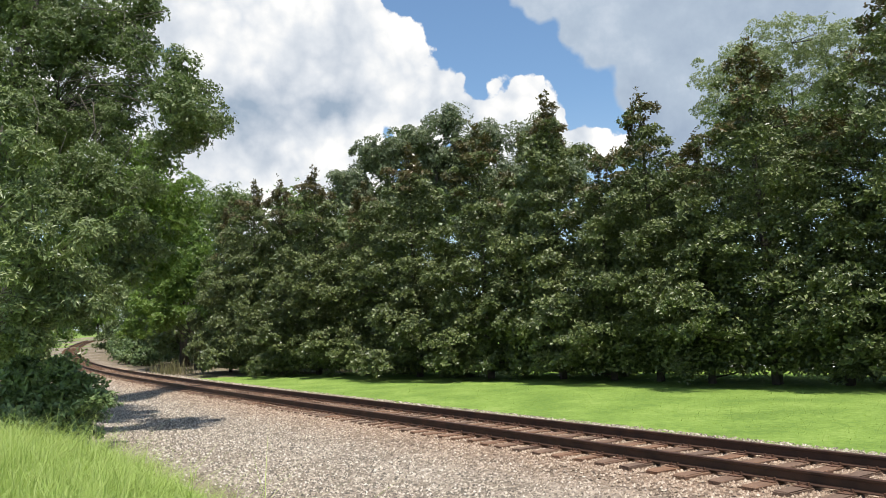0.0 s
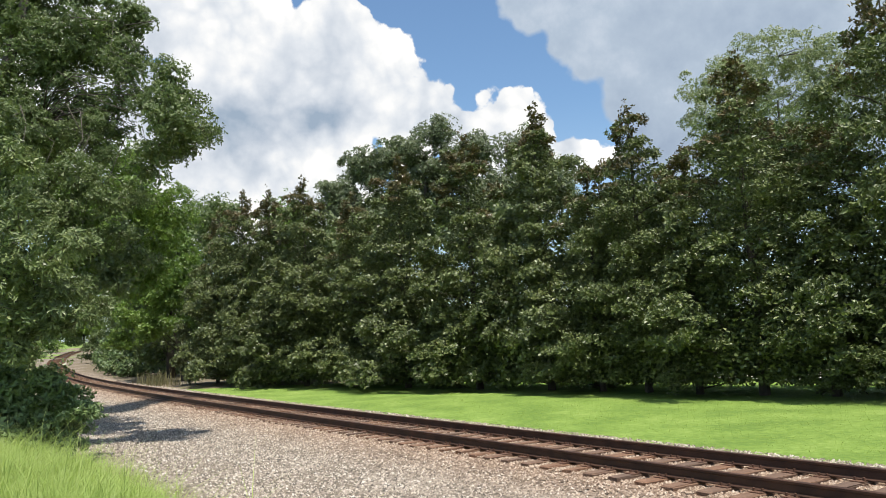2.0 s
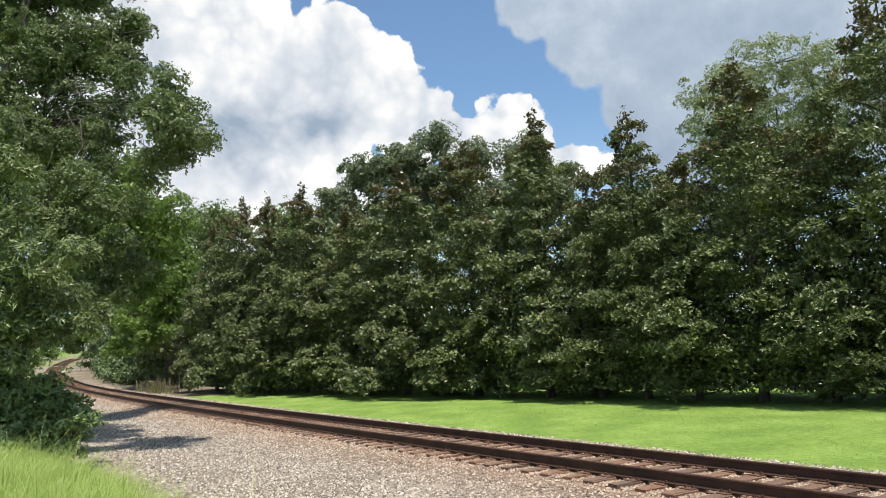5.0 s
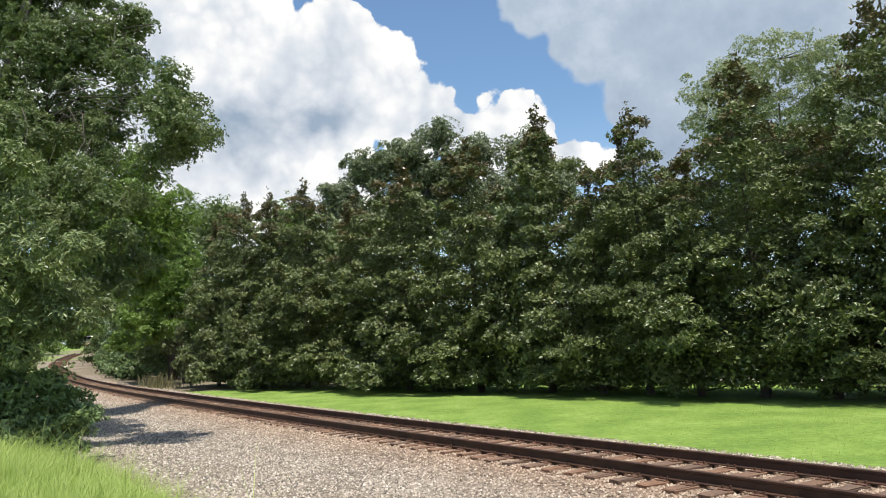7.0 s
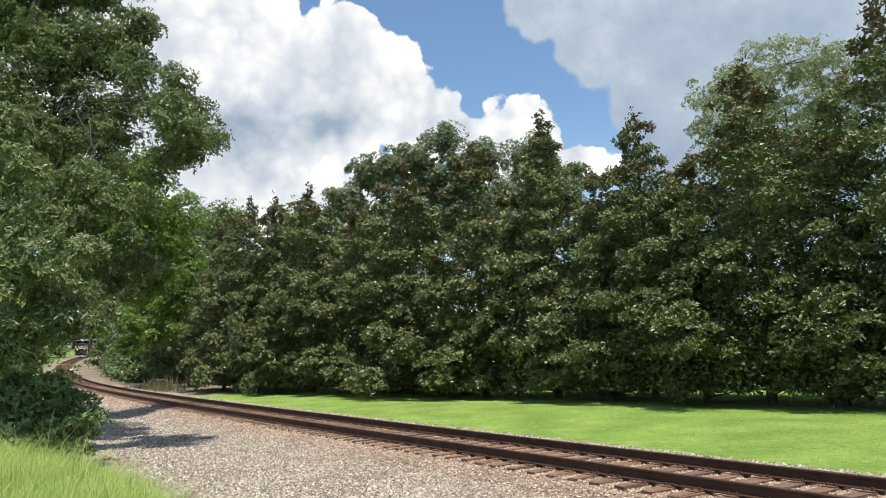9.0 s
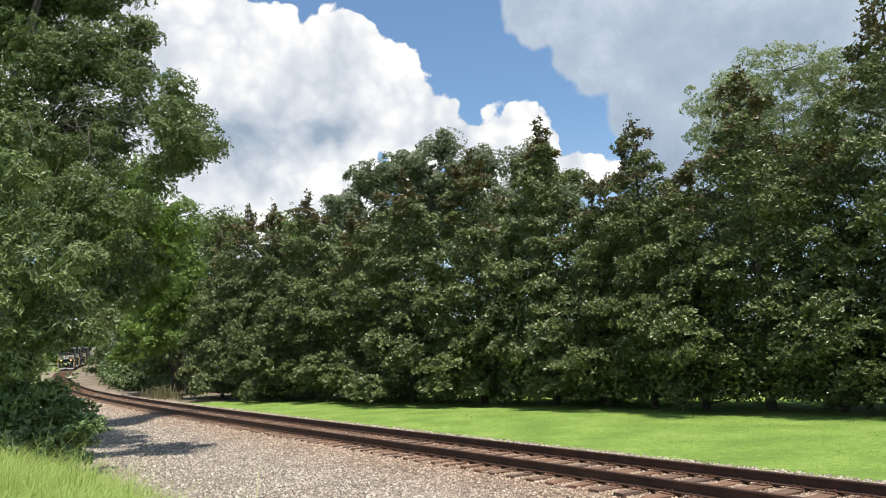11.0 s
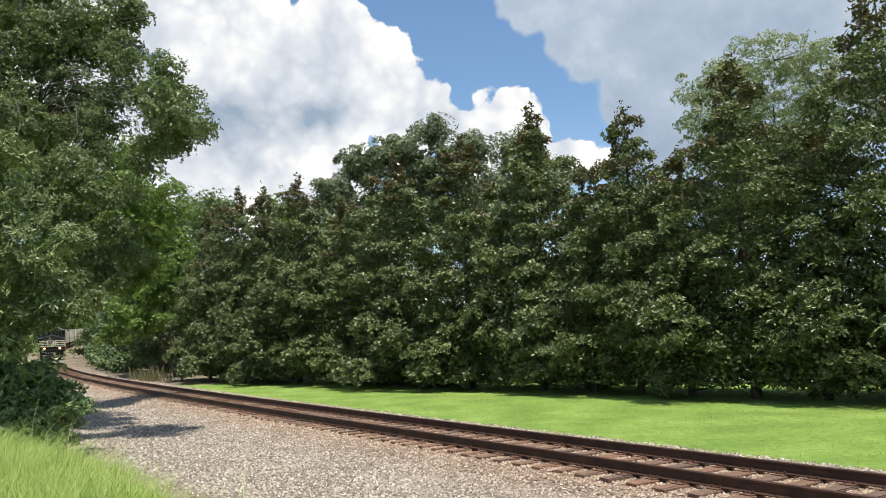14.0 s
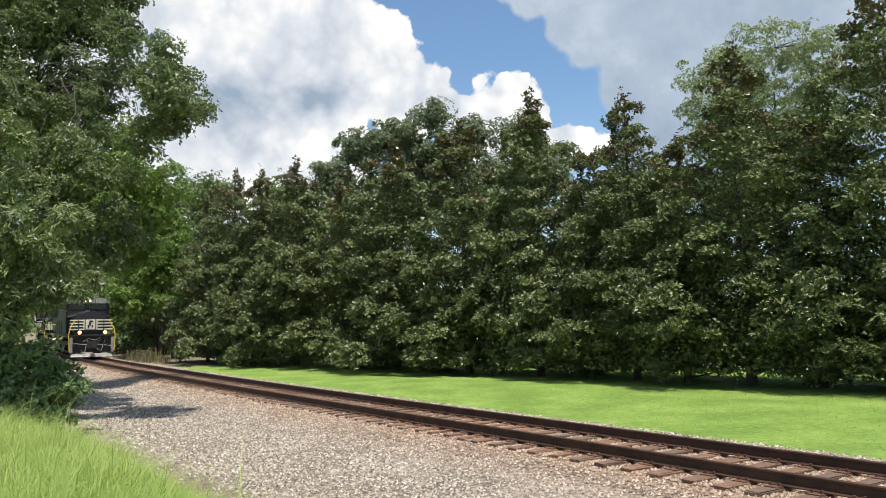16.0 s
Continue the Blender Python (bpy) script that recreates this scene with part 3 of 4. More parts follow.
def leaves(base, axis, length, width, rng, face=None, small=False):
    """Leaves as corners and faces: folded pairs of triangles, or single wedges for small far ones. face: where their upper sides look."""
    n = len(base)
    up = np.array([0, 0, 1.0]) if face is None else face
    side = unit(np.cross(axis, up + 0.35 * rng.normal(size=(n, 3))))
    nor = np.cross(axis, side)
    L, W = length[:, None], width[:, None]
    if small:
        v = np.empty((n, 3, 3))
        v[:, 0] = base
        v[:, 1] = base + axis * L * 0.7 + side * W * 0.65
        v[:, 2] = base + axis * L - side * W * 0.45
        return v.reshape(-1, 3), np.arange(3 * n).reshape(n, 3)
    v = np.empty((n, 4, 3))
    v[:, 0] = base
    v[:, 1] = base + axis * L * 0.55 + side * W / 2 - nor * W * 0.2
    v[:, 2] = base + axis * L
    v[:, 3] = base + axis * L * 0.55 - side * W / 2 - nor * W * 0.2
    f = np.array([(0, 3, 2), (0, 2, 1)])[None] + 4 * np.arange(n)[:, None, None]
    return v.reshape(-1, 3), f.reshape(-1, 3)


def rosettes(p, out, k, length, width, tilt, rng, droop=0.0, small=False):
    """k leaves spread round each tip p, their upper sides looking out."""
    n = len(p)
    o = np.repeat(out, k, 0)
    r = rng.normal(size=(n * k, 3))
    r = unit(r - o * np.sum(r * o, -1, keepdims=True))
    ax = unit(r + tilt * o * rng.uniform(0.2, 1.6, (n * k, 1)) - np.array([0, 0, droop]))
    base = np.repeat(p, k, 0) + rng.normal(size=(n * k, 3)) * length * 0.22
    return leaves(base, ax, length * rng.uniform(0.6, 1.2, n * k), width * rng.uniform(0.7, 1.25, n * k), rng, o, small)


def joined(bits):
    vs, fs, k = [], [], 0
    for v, f in bits:
        vs.append(v)
        fs.append(f + k)
        k += len(v)
    return np.concatenate(vs), np.concatenate(fs)


def lobe_tips(c, r, n, rng, up=0.35, flat=0.7):
    """Tips on the upper and outer skin of a lobe."""
    d = unit(rng.normal(size=(n * 2, 3)) + np.array([0, 0, up]))
    d = d[d[:, 2] > -0.45][:n]
    rad = r * (0.55 + 0.5 * rng.random(len(d)) ** 0.5)[:, None] * np.array([1, 1, flat])
    return c + d * rad, d


def magnolia_meshes(seed, skirt, near, H=11.5, R=3.3):
    """Dense, ragged cone: boughs that carry puffs of stiff glossy leaves, down to the ground."""
    rng = np.random.default_rng(seed)

    def env(t):
        return R * np.minimum(1.0, 0.80 + 1.4 * t) * np.maximum(1 - t, 0) ** 0.78 + 0.08

    bits, tops, limbs = [], [], []
    size = (5, 0.165, 0.085, 0.7) if near else (8, 0.155, 0.085, 0.6)
    n = 54
    t = (np.arange(n) + rng.random(n)) / n
    t = (0.035 if skirt else 0.065) + 0.93 * (1 - (1 - t) ** 0.74)
    az = np.arange(n) * 2.39996 + rng.uniform(-0.7, 0.7, n)
    for ti, ai in zip(t, az):
        way = np.array([math.cos(ai), math.sin(ai), 0])
        rr = env(ti) * rng.uniform(0.52, 1.08)
        c = way * rr + np.array([0, 0, ti * H + rng.uniform(-0.35, 0.35)])
        rb = rng.uniform(0.7, 1.25) * (1 - 0.6 * ti)
        limbs.append(c)
        m = 4 + int(4.0 * rb)
        d = unit(rng.normal(size=(m, 3)) + 0.9 * way + np.array([0, 0, 0.3]))
        for q in c + d * rb * np.array([1, 1, 0.62]):
            r = rng.uniform(0.32, 0.66) * (1 - 0.4 * ti)
            k = int(64 * r ** 1.5) + 4
            o = unit(rng.normal(size=(k, 3)) + np.array([0, 0, 0.6]) + 0.35 * way)
            o[:, 2] = np.abs(o[:, 2]) - 0.12
            p = q + o * r * (0.62 + 0.45 * rng.random((k, 1)) ** 0.5) * np.array([1, 1, 0.72])
            young = ti > 0.66 and rng.random() < 1.7 * (ti - 0.62)
            (tops if young else bits).append(rosettes(p, unit(o + np.array([0, 0, 0.35])), *size, rng, 0.0, not near))
    # leader and the upright shoots round it
    for x, y, z in [(0, 0, 1.0)] + [(rng.uniform(-0.5, 0.5), rng.uniform(-0.5, 0.5), rng.uniform(0.9, 0.965)) for _ in range(4)]:
        p = np.array([x, y, z * H]) + rng.normal(size=(26, 3)) * np.array([0.10, 0.10, 0.22])
        tops.append(rosettes(p, unit(rng.normal(size=(26, 3)) * 0.4 + np.array([0, 0, 1.0])), *size, rng, 0.0, not near))
    # leaves deep inside
    k, deep = 12500, 0.16 if near else 0.19
    tt = rng.random(k) ** 1.25 * 0.85 + (0.036 if skirt else 0.048)
    ang, rr = rng.uniform(0, 6.283, k), env(tt) * np.sqrt(rng.random(k)) * 0.76
    p = np.stack([np.cos(ang) * rr, np.sin(ang) * rr, tt * H], -1)
    bits.append(leaves(p, unit(rng.normal(size=(k, 3))), deep * (1 - 0.5 * tt), 0.75 * deep * (1 - 0.5 * tt), rng, unit(rng.normal(size=(k, 3))), True))
    v, f = joined(bits + tops)
    crown = mesh_np("crown", v, f, M_MAG)
    crown.materials.append(M_MAG_TOP)
    young = sum(len(b[1]) for b in tops)
    crown.polygons.foreach_set("material_index", np.r_[np.zeros(len(f) - young, np.int32), np.ones(young, np.int32)])
    wood = bmesh.new()
    add_tube(wood, [(0, 0, -0.2), (0.05, 0.02, H * 0.3), (-0.04, 0.03, H * 0.65), (0, 0, H * 0.97)], [0.17, 0.13, 0.08, 0.015], 7)
    boughs = []
    for c in limbs[::4]:
        z0 = max(0.25, c[2] - 0.35 * math.hypot(c[0], c[1]))
        boughs.append(bm_mesh("limb", tube([(0, 0, z0), (c[0] * 0.55, c[1] * 0.55, (z0 + c[2]) / 2 + 0.1), tuple(c)], [0.045, 0.03, 0.01], 5), M_BARK))
    return crown, bm_mesh("trunk", wood, M_BARK), boughs


MAGS = [magnolia_meshes(20 + i, i not in (2, 3), i > 1) for i in range(6)]
# along the row: place, height, width
ROW = [(-15.8, 55.6, 11.6, 0.82), (-13.4, 53.3, 12.4, 1.05), (-10.9, 50.6, 12.0, 0.95), (-8.3, 47.8, 12.1, 1.1), (-5.0, 44.4, 10.4, 1.0), (-2.0, 41.2, 11.6, 1.12),
       (1.5, 37.5, 11.6, 1.08), (4.4, 34.4, 12.1, 1.05), (6.2, 32.4, 9.0, 0.85), (7.7, 31.1, 11.0, 0.98), (9.1, 29.3, 8.9, 0.9), (10.8, 27.7, 11.6, 1.12), (12.4, 25.9, 8.8, 0.95),
       (14.4, 24.2, 13.0, 1.1), (17.2, 21.2, 12.5, 1.1), (20.3, 18.0, 12.0, 1.1)]


def make_magnolias():
    rng = random.Random(8)
    for i, (x, y, h, w) in enumerate(ROW):
        crown, trunk, boughs = MAGS[i % 2 + (2 if 7 < i < 13 else 4 if 12 < i < 16 else 0)]
        ob = tagged(new("magnolia"), "dense dark green magnolia with glossy leaves and rusty top", "tree", "magnolia row beyond the lawn")
        ob.matrix_basis = Matrix.Translation(spot(x, y)) @ pose(0, 0, 0, rng.uniform(-1.5, 1.5), rng.uniform(-1.5, 1.5), rng.uniform(0, 360)) @ Matrix.Diagonal((w, w, h / 11.5, 1))
        stem = part("trunk", trunk, M_BARK, ob)
        for me in boughs:
            part("limb", me, M_BARK, stem)
        part("crown", crown, M_MAG, ob)


make_magnolias()


def broadleaf(name, label, at, trunk_top, lobes, mat, seed, sub=0.9, per=30, k=5, L=0.14, W=0.06, spread=0.5, droop=0.0, dens=1.0, r_trunk=0.3, group="", fill=True, small=True, inner=150):
    """A tree whose crown is made of ellipsoid lobes (x, y, z, rx, ry, rz from its base), each of them many leafy sprays on a limb."""
    rng = np.random.default_rng(seed)
    ob = tagged(new(name), label, "tree" if name != "shrub" else "shrub", group)
    ob.matrix_basis = Matrix.Translation(at)
    wood, bits = bmesh.new(), []
    tt = Vector(trunk_top)
    add_tube(wood, [(0, 0, -0.3), tuple(tt * 0.35 + Vector((0.1, 0.05, 0))), tuple(tt * 0.7 - Vector((0.08, 0, 0))), tuple(tt)], [r_trunk * 1.25, r_trunk, r_trunk * 0.75, r_trunk * 0.3], 9)
    broad = max(q[3] for q in lobes)
    mains = [q for q in lobes if q[3] > 0.5 * broad]
    for lx, ly, lz, rx, ry, rz in lobes:
        c = np.array([lx, ly, lz])
        start = tt * min(0.92, max(0.12, (lz - 0.5 * rz - 0.3 - 0.45 * math.hypot(lx - tt.x * 0.6, ly - tt.y * 0.6)) / max(tt.z, 0.1)))
        thick = r_trunk * 0.15
        if rx <= 0.5 * broad:
            start = Vector(min(mains, key=lambda q: (q[0] - lx) ** 2 + (q[1] - ly) ** 2 + (q[2] - lz) ** 2)[:3])
            thick = r_trunk * 0.08
        bow = (Vector(c) - start).length * 0.2
        mid = start.lerp(Vector(c), 0.5) + Vector((rng.uniform(-bow, bow), rng.uniform(-bow, bow), bow))
        q1 = start.lerp(mid, 0.5) + Vector((rng.uniform(-bow, bow), rng.uniform(-bow, bow), bow * 0.3))
        q2 = mid.lerp(Vector(c), 0.5) + Vector((rng.uniform(-bow, bow), rng.uniform(-bow, bow), bow * 0.2))
        add_tube(wood, [tuple(start), tuple(q1), tuple(mid), tuple(q2), tuple(c)], [thick, thick * 0.67, thick * 0.42, thick * 0.25, 0.01], 6)
        n = max(5, int(dens * 1.9 * (rx * ry + ry * rz + rx * rz) / 3 / sub ** 2 * 2.2))
        d = unit(rng.normal(size=(n, 3)))
        cen = c + d * np.array([rx, ry, rz]) * (0.5 + 0.5 * rng.random((n, 1)) ** 0.6)
        for j, q in enumerate(cen):
            m = int(per * rng.uniform(0.6, 1.4))
            p, o = lobe_tips(q, sub * rng.uniform(0.55, 1.15), m, rng, 0.3, 0.7)
            bits.append(rosettes(p, unit(o + d[j] * 0.5 + np.array([0, 0, 0.3])), k, L, W, spread, rng, droop, small))
            if j % (2 if fill else 6) == 0:
                add_tube(wood, [tuple(c), tuple((c + q) / 2 + np.array([0, 0, 0.1])), tuple(q)], [0.018, 0.012, 0.005], 4)
        if fill:
            m = int(inner * rx * ry * rz / sub ** 2) + 30
            p = c + unit(rng.normal(size=(m, 3))) * (rng.random((m, 1)) ** 0.4) * np.array([rx, ry, rz]) * 0.68
            bits.append(leaves(p, unit(rng.normal(size=(m, 3))), np.full(m, L * 1.3), np.full(m, W * 1.7), rng, unit(rng.normal(size=(m, 3))), True))
    part("trunk", wood, M_BARK, ob, smooth=True)
    v, f = joined(bits)
    part("crown", mesh_np("crown", v, f, mat), mat, ob)
    return ob


# tall tree and the drooping one on the near side of the track
broadleaf("tall_tree", "tall leafy tree with a limb reaching out over the gravel", spot(-16.0, 24.5), (3.6, -0.6, 14),
          [(5.7, -0.5, 11.6, 1.44, 1.37, 1.23), (4.1, -0.5, 11.2, 1.61, 1.53, 1.37), (6.9, -1.5, 10.2, 0.78, 0.74, 0.66), (2.5, 0.5, 12.6, 1.77, 1.68, 1.50), (5.5, -1.0, 9.2, 1.03, 0.98, 0.88), (4.1, -1.0, 8.9, 1.33, 1.26, 1.13), (6.7, -0.5, 12.0, 0.68, 0.64, 0.58), (4.3, 0.5, 14.6, 2.30, 2.18, 1.95), (3.0, -1.5, 9.8, 1.30, 1.24, 1.11), (2.1, 0.5, 14.7, 2.12, 2.02, 1.80), (6.6, -1.5, 9.3, 0.65, 0.62, 0.55), (8.8, -3.0, 8.9, 0.59, 0.89, 0.50), (9.4, -3.3, 7.8, 0.52, 0.78, 0.44), (8.5, -3.0, 8.1, 0.65, 0.98, 0.56), (9.7, -3.4, 7.5, 0.31, 0.46, 0.26), (8.0, -3.0, 8.6, 0.40, 0.61, 0.34), (8.5, -3.0, 7.2, 0.44, 0.65, 0.44), (8.1, -3.0, 6.7, 0.37, 0.56, 0.37), (8.5, -3.0, 9.4, 0.37, 0.56, 0.32), (9.0, -3.2, 7.3, 0.40, 0.60, 0.34), (9.2, -4.5, 8.2, 0.49, 0.74, 0.42), (9.7, -4.7, 7.4, 0.43, 0.65, 0.37), (8.9, -4.5, 7.6, 0.52, 0.78, 0.44), (8.7, -4.5, 6.8, 0.35, 0.52, 0.30), (6.6, -4.0, 6.4, 0.84, 0.80, 0.71), (7.5, -4.0, 5.7, 0.64, 0.61, 0.54), (6.1, -4.0, 5.2, 1.04, 0.99, 0.89), (7.7, -3.5, 5.0, 0.53, 0.51, 0.45), (6.9, -3.5, 4.2, 0.86, 0.82, 0.73), (5.6, -4.0, 6.4, 0.80, 0.76, 0.68), (7.5, -3.5, 3.7, 0.56, 0.54, 0.48), (7.7, -3.0, 4.4, 0.44, 0.65, 0.37), (6.4, -4.0, 3.5, 0.61, 0.58, 0.52), (3.9, -2.5, 7.8, 0.93, 0.89, 0.79), (6.4, -2.0, 7.6, 0.48, 0.45, 0.41), (7.4, -2.0, 6.2, 0.36, 0.54, 0.30), (3.8, 0.0, 8.4, 1.14, 1.09, 1.03), (5.3, -0.5, 8.5, 0.78, 0.74, 0.70), (3.2, -0.5, 7.8, 1.02, 0.97, 0.92), (6.4, -1.0, 8.3, 0.37, 0.35, 0.31), (4.2, -2.3, 8.2, 0.82, 0.78, 0.69), (5.2, -2.3, 8.0, 0.66, 0.63, 0.56), (6.2, -2.2, 8.2, 0.41, 0.39, 0.35)],
          M_OAKL, 41, sub=0.42, per=34, k=6, L=0.10, W=0.052, dens=0.95, small=False)
broadleaf("drooping_tree", "leaning tree with narrow drooping leaves hanging over the bank", spot(-12.3, 19.3), (2.0, -1.4, 7.0),
          [(3.0, -2.3, 6.2, 0.46, 0.43, 0.39), (3.6, -2.8, 5.8, 0.29, 0.28, 0.25), (2.8, -2.3, 5.2, 0.54, 0.51, 0.46), (3.5, -2.8, 4.4, 0.52, 0.50, 0.45), (4.1, -2.8, 3.7, 0.49, 0.47, 0.29), (4.9, -3.3, 3.9, 0.25, 0.24, 0.12), (3.2, -2.8, 3.4, 0.58, 0.55, 0.50), (3.6, -2.3, 3.0, 0.54, 0.51, 0.46), (3.1, -2.3, 2.4, 0.66, 0.63, 0.56), (4.0, -2.3, 2.6, 0.36, 0.34, 0.22), (2.8, -2.3, 1.9, 0.48, 0.46, 0.41), (3.2, -2.3, 2.0, 0.41, 0.39, 0.35), (2.6, -2.3, 6.9, 0.60, 0.57, 0.51), (2.4, -1.8, 4.1, 0.56, 0.53, 0.47), (4.0, -1.8, 3.3, 0.43, 0.41, 0.26), (4.3, -1.3, 2.8, 0.28, 0.27, 0.17), (4.5, -2.1, 2.5, 0.27, 0.25, 0.16), (3.8, -2.1, 2.3, 0.27, 0.25, 0.13)],
          M_WILLOW, 42, sub=0.34, per=22, k=7, L=0.15, W=0.038, spread=0.5, droop=0.3, small=False, r_trunk=0.2)
broadleaf("shrub", "dense dark green bush spreading over the edge of the gravel", spot(-11.6, 19.8), (1.8, -1.6, 1.0),
          [(2.0, -1.8, 1.1, 0.61, 0.58, 0.52), (2.8, -2.0, 0.7, 0.45, 0.43, 0.39), (3.5, -2.2, 0.7, 0.20, 0.19, 0.12), (1.5, -1.8, 0.8, 0.64, 0.60, 0.54), (2.5, -1.8, 1.4, 0.36, 0.34, 0.30), (2.9, -1.8, 1.2, 0.25, 0.24, 0.22), (2.2, -1.8, 0.5, 0.57, 0.54, 0.49), (2.7, -1.6, 0.3, 0.36, 0.34, 0.31), (1.7, -1.8, 1.4, 0.46, 0.44, 0.39), (1.8, -2.3, 0.3, 0.37, 0.35, 0.32), (3.1, -1.5, 0.4, 0.23, 0.22, 0.20), (2.7, -1.8, 1.5, 0.25, 0.24, 0.15), (3.3, -2.1, 1.0, 0.23, 0.21, 0.14), (3.7, -2.2, 0.7, 0.15, 0.14, 0.09), (2.2, -2.3, 0.2, 0.37, 0.35, 0.32), (2.9, -2.3, 0.1, 0.35, 0.33, 0.29), (3.3, -2.2, -0.0, 0.22, 0.21, 0.19), (2.0, -2.8, 0.5, 0.36, 0.34, 0.31)],
          M_BUSH, 44, sub=0.32, per=17, k=6, L=0.15, W=0.06, spread=0.6, droop=0.1, small=False, r_trunk=0.07)
broadleaf("leaning_tree", "leafy tree leaning out over the gravel towards the track", spot(-22.0, 36.0), (4.0, -1.8, 8.0),
          [(8, -3, 6.5, 2, 3.2, 1.9), (9.4, -1.5, 8, 1.5, 3.4, 1.7), (8.2, -1.5, 4.8, 1.5, 1.4, 0.8), (9.1, -1, 5.7, 1.1, 1.1, 1.2), (6.9, -3.5, 5.9, 1.8, 1.7, 1.5), (6.8, -4, 8.3, 2, 1.8, 2), (5.2, -4, 5, 1.6, 1.5, 1), (9, -3, 9.4, 1.4, 1.3, 1.2)],
          M_FRESH, 43, sub=0.6, per=34, k=8, L=0.12, W=0.07)


broadleaf("broadleaf_tree", "bright yellow-green broadleaf tree past the end of the magnolia row", spot(-20.5, 63.5), (-1.6, 0, 8.0),
          [(-0.2, -1.5, 8.1, 1.40, 1.33, 1.19), (-1.3, -1.5, 6.2, 1.67, 1.58, 1.42), (-2.4, -1.5, 4.0, 1.49, 1.42, 1.27), (0.6, -1.5, 9.4, 0.96, 0.92, 0.82), (-4.1, -0.5, 4.9, 1.25, 1.18, 1.06), (1.3, -2.5, 6.5, 0.86, 0.82, 0.73), (-5.1, -0.5, 3.3, 1.07, 1.02, 0.91), (-2.5, 0.5, 8.2, 1.27, 1.20, 1.08), (-0.2, -2.5, 4.4, 1.04, 0.98, 0.88), (-4.3, 1.5, 7.2, 1.38, 1.31, 1.17), (-2.5, 0.5, 9.8, 1.36, 1.29, 1.15), (-4.6, 2.5, 10.1, 1.59, 1.51, 1.35), (-4.3, 5.5, 12.3, 1.46, 1.39, 1.24), (-2.3, 5.5, 11.8, 1.37, 1.30, 1.16)],
          M_FRESH, 45, sub=0.7, per=22, k=6, L=0.22, W=0.12, small=False)


def full_tree(name, label, x, yy, H, Rr, mat, seed, group, low=0.10, **kw):
    """A full crowned tree."""
    rng = random.Random(seed)
    lobes = []
    for i in range(9):
        a = i * 2.4 + rng.random()
        t = low + (0.86 - low) * i / 8
        rr = Rr * (0.62 if t < 0.75 else 0.3)
        lobes.append((math.cos(a) * rr, math.sin(a) * rr, H * t, Rr * rng.uniform(0.5, 0.7), Rr * rng.uniform(0.5, 0.7), H * rng.uniform(0.11, 0.16)))
    lobes.append((0, 0, H * 0.86, Rr * 0.6, Rr * 0.6, H * 0.13))
    return broadleaf(name, label, spot(x, yy), (rng.uniform(-0.4, 0.4), 0, H * 0.75), lobes, mat, seed, group=group, **kw)


def lined(name, label, d, y, H, Rr, mat, seed, group, **kw):
    """A full crowned tree at d metres aside of the track."""
    g = float(track_slope(y))
    c = math.sqrt(1 + g * g)
    x = float(track_x(y)) + d / c
    yy = y - d * g / c
    return full_tree(name, label, x, yy, H, Rr, mat, seed, group, **kw)


FAR = dict(sub=1.5, per=10, k=3, L=0.34, W=0.21, inner=60)
for i, (d, y, H, Rr, mt) in enumerate([(-9, 54, 13, 4.5, M_WILLOW), (-9, 72, 14, 5, M_OAKL), (-9.5, 96, 15, 5.5, M_FRESH), (-10, 124, 16, 6, M_OAKL), (-10, 160, 17, 6.5, M_OAKL), (-10, 205, 18, 7, M_FRESH), (-11, 260, 18, 8, M_OAKL)]):
    lined("woodland_tree", "leafy woodland tree along the near side of the track", d, y, H, Rr, mt, 60 + i, "woodland along the near side", **FAR)
for i, (d, y, H, Rr, mt) in enumerate([(7.5, 70, 10, 4.0, M_FRESH), (8.0, 80, 13, 4.2, M_OAKL), (7.8, 92, 17, 3.4, M_OAKL), (9.2, 108, 20, 4.4, M_OAKL), (11.5, 132, 22, 5.5, M_OAKL), (13, 165, 16, 6, M_OAKL), (12, 220, 18, 8, M_OAKL)]):
    lined("woodland_tree", "leafy woodland tree where the track curves away", d, y, H, Rr, mt, 80 + i, "woodland beyond the row", low=0.36, **FAR)


for i, (d, y, H, Rr, mt) in enumerate([(10.5, 64, 4.0, 2.4, M_BUSH), (11.5, 69, 4.5, 2.6, M_BUSH), (13.5, 61, 4.5, 2.6, M_BUSH), (8.5, 70, 3.0, 1.8, M_BUSH), (4.6, 74, 1.4, 1.0, M_BUSH), (4.2, 80, 2.2, 1.2, M_BUSH), (4.6, 86, 2.6, 1.3, M_BUSH), (5.0, 93, 3.0, 1.4, M_BUSH), (5.6, 101, 3.4, 1.6, M_BUSH), (6.2, 110, 4.0, 1.8, M_BUSH), (7.6, 75, 3.4, 1.8, M_BUSH), (7.4, 82, 4.0, 2.0, M_BUSH),
                                        (6.4, 90, 4.5, 2.1, M_OAKL), (7.2, 100, 5, 2.3, M_OAKL), (8, 112, 5.5, 2.6, M_OAKL), (6, 122, 5, 2.4, M_OAKL),
                                        (-5.5, 96, 3.5, 2.4, M_FRESH), (-5.8, 112, 4, 2.6, M_OAKL), (-6, 132, 4.5, 2.8, M_FRESH), (-6.2, 155, 5, 3, M_FRESH)]):
    lined("shrub", "leafy green shrub at the edge of the ballast", d, y, H, Rr, mt, 160 + i, "shrubs along the track", sub=0.8, per=12, k=5, L=0.2, W=0.15)


def crowned(name, label, x, y, base, lobes, mat, seed, **kw):
    return broadleaf(name, label, spot(x, y), base, lobes, mat, seed, **kw)


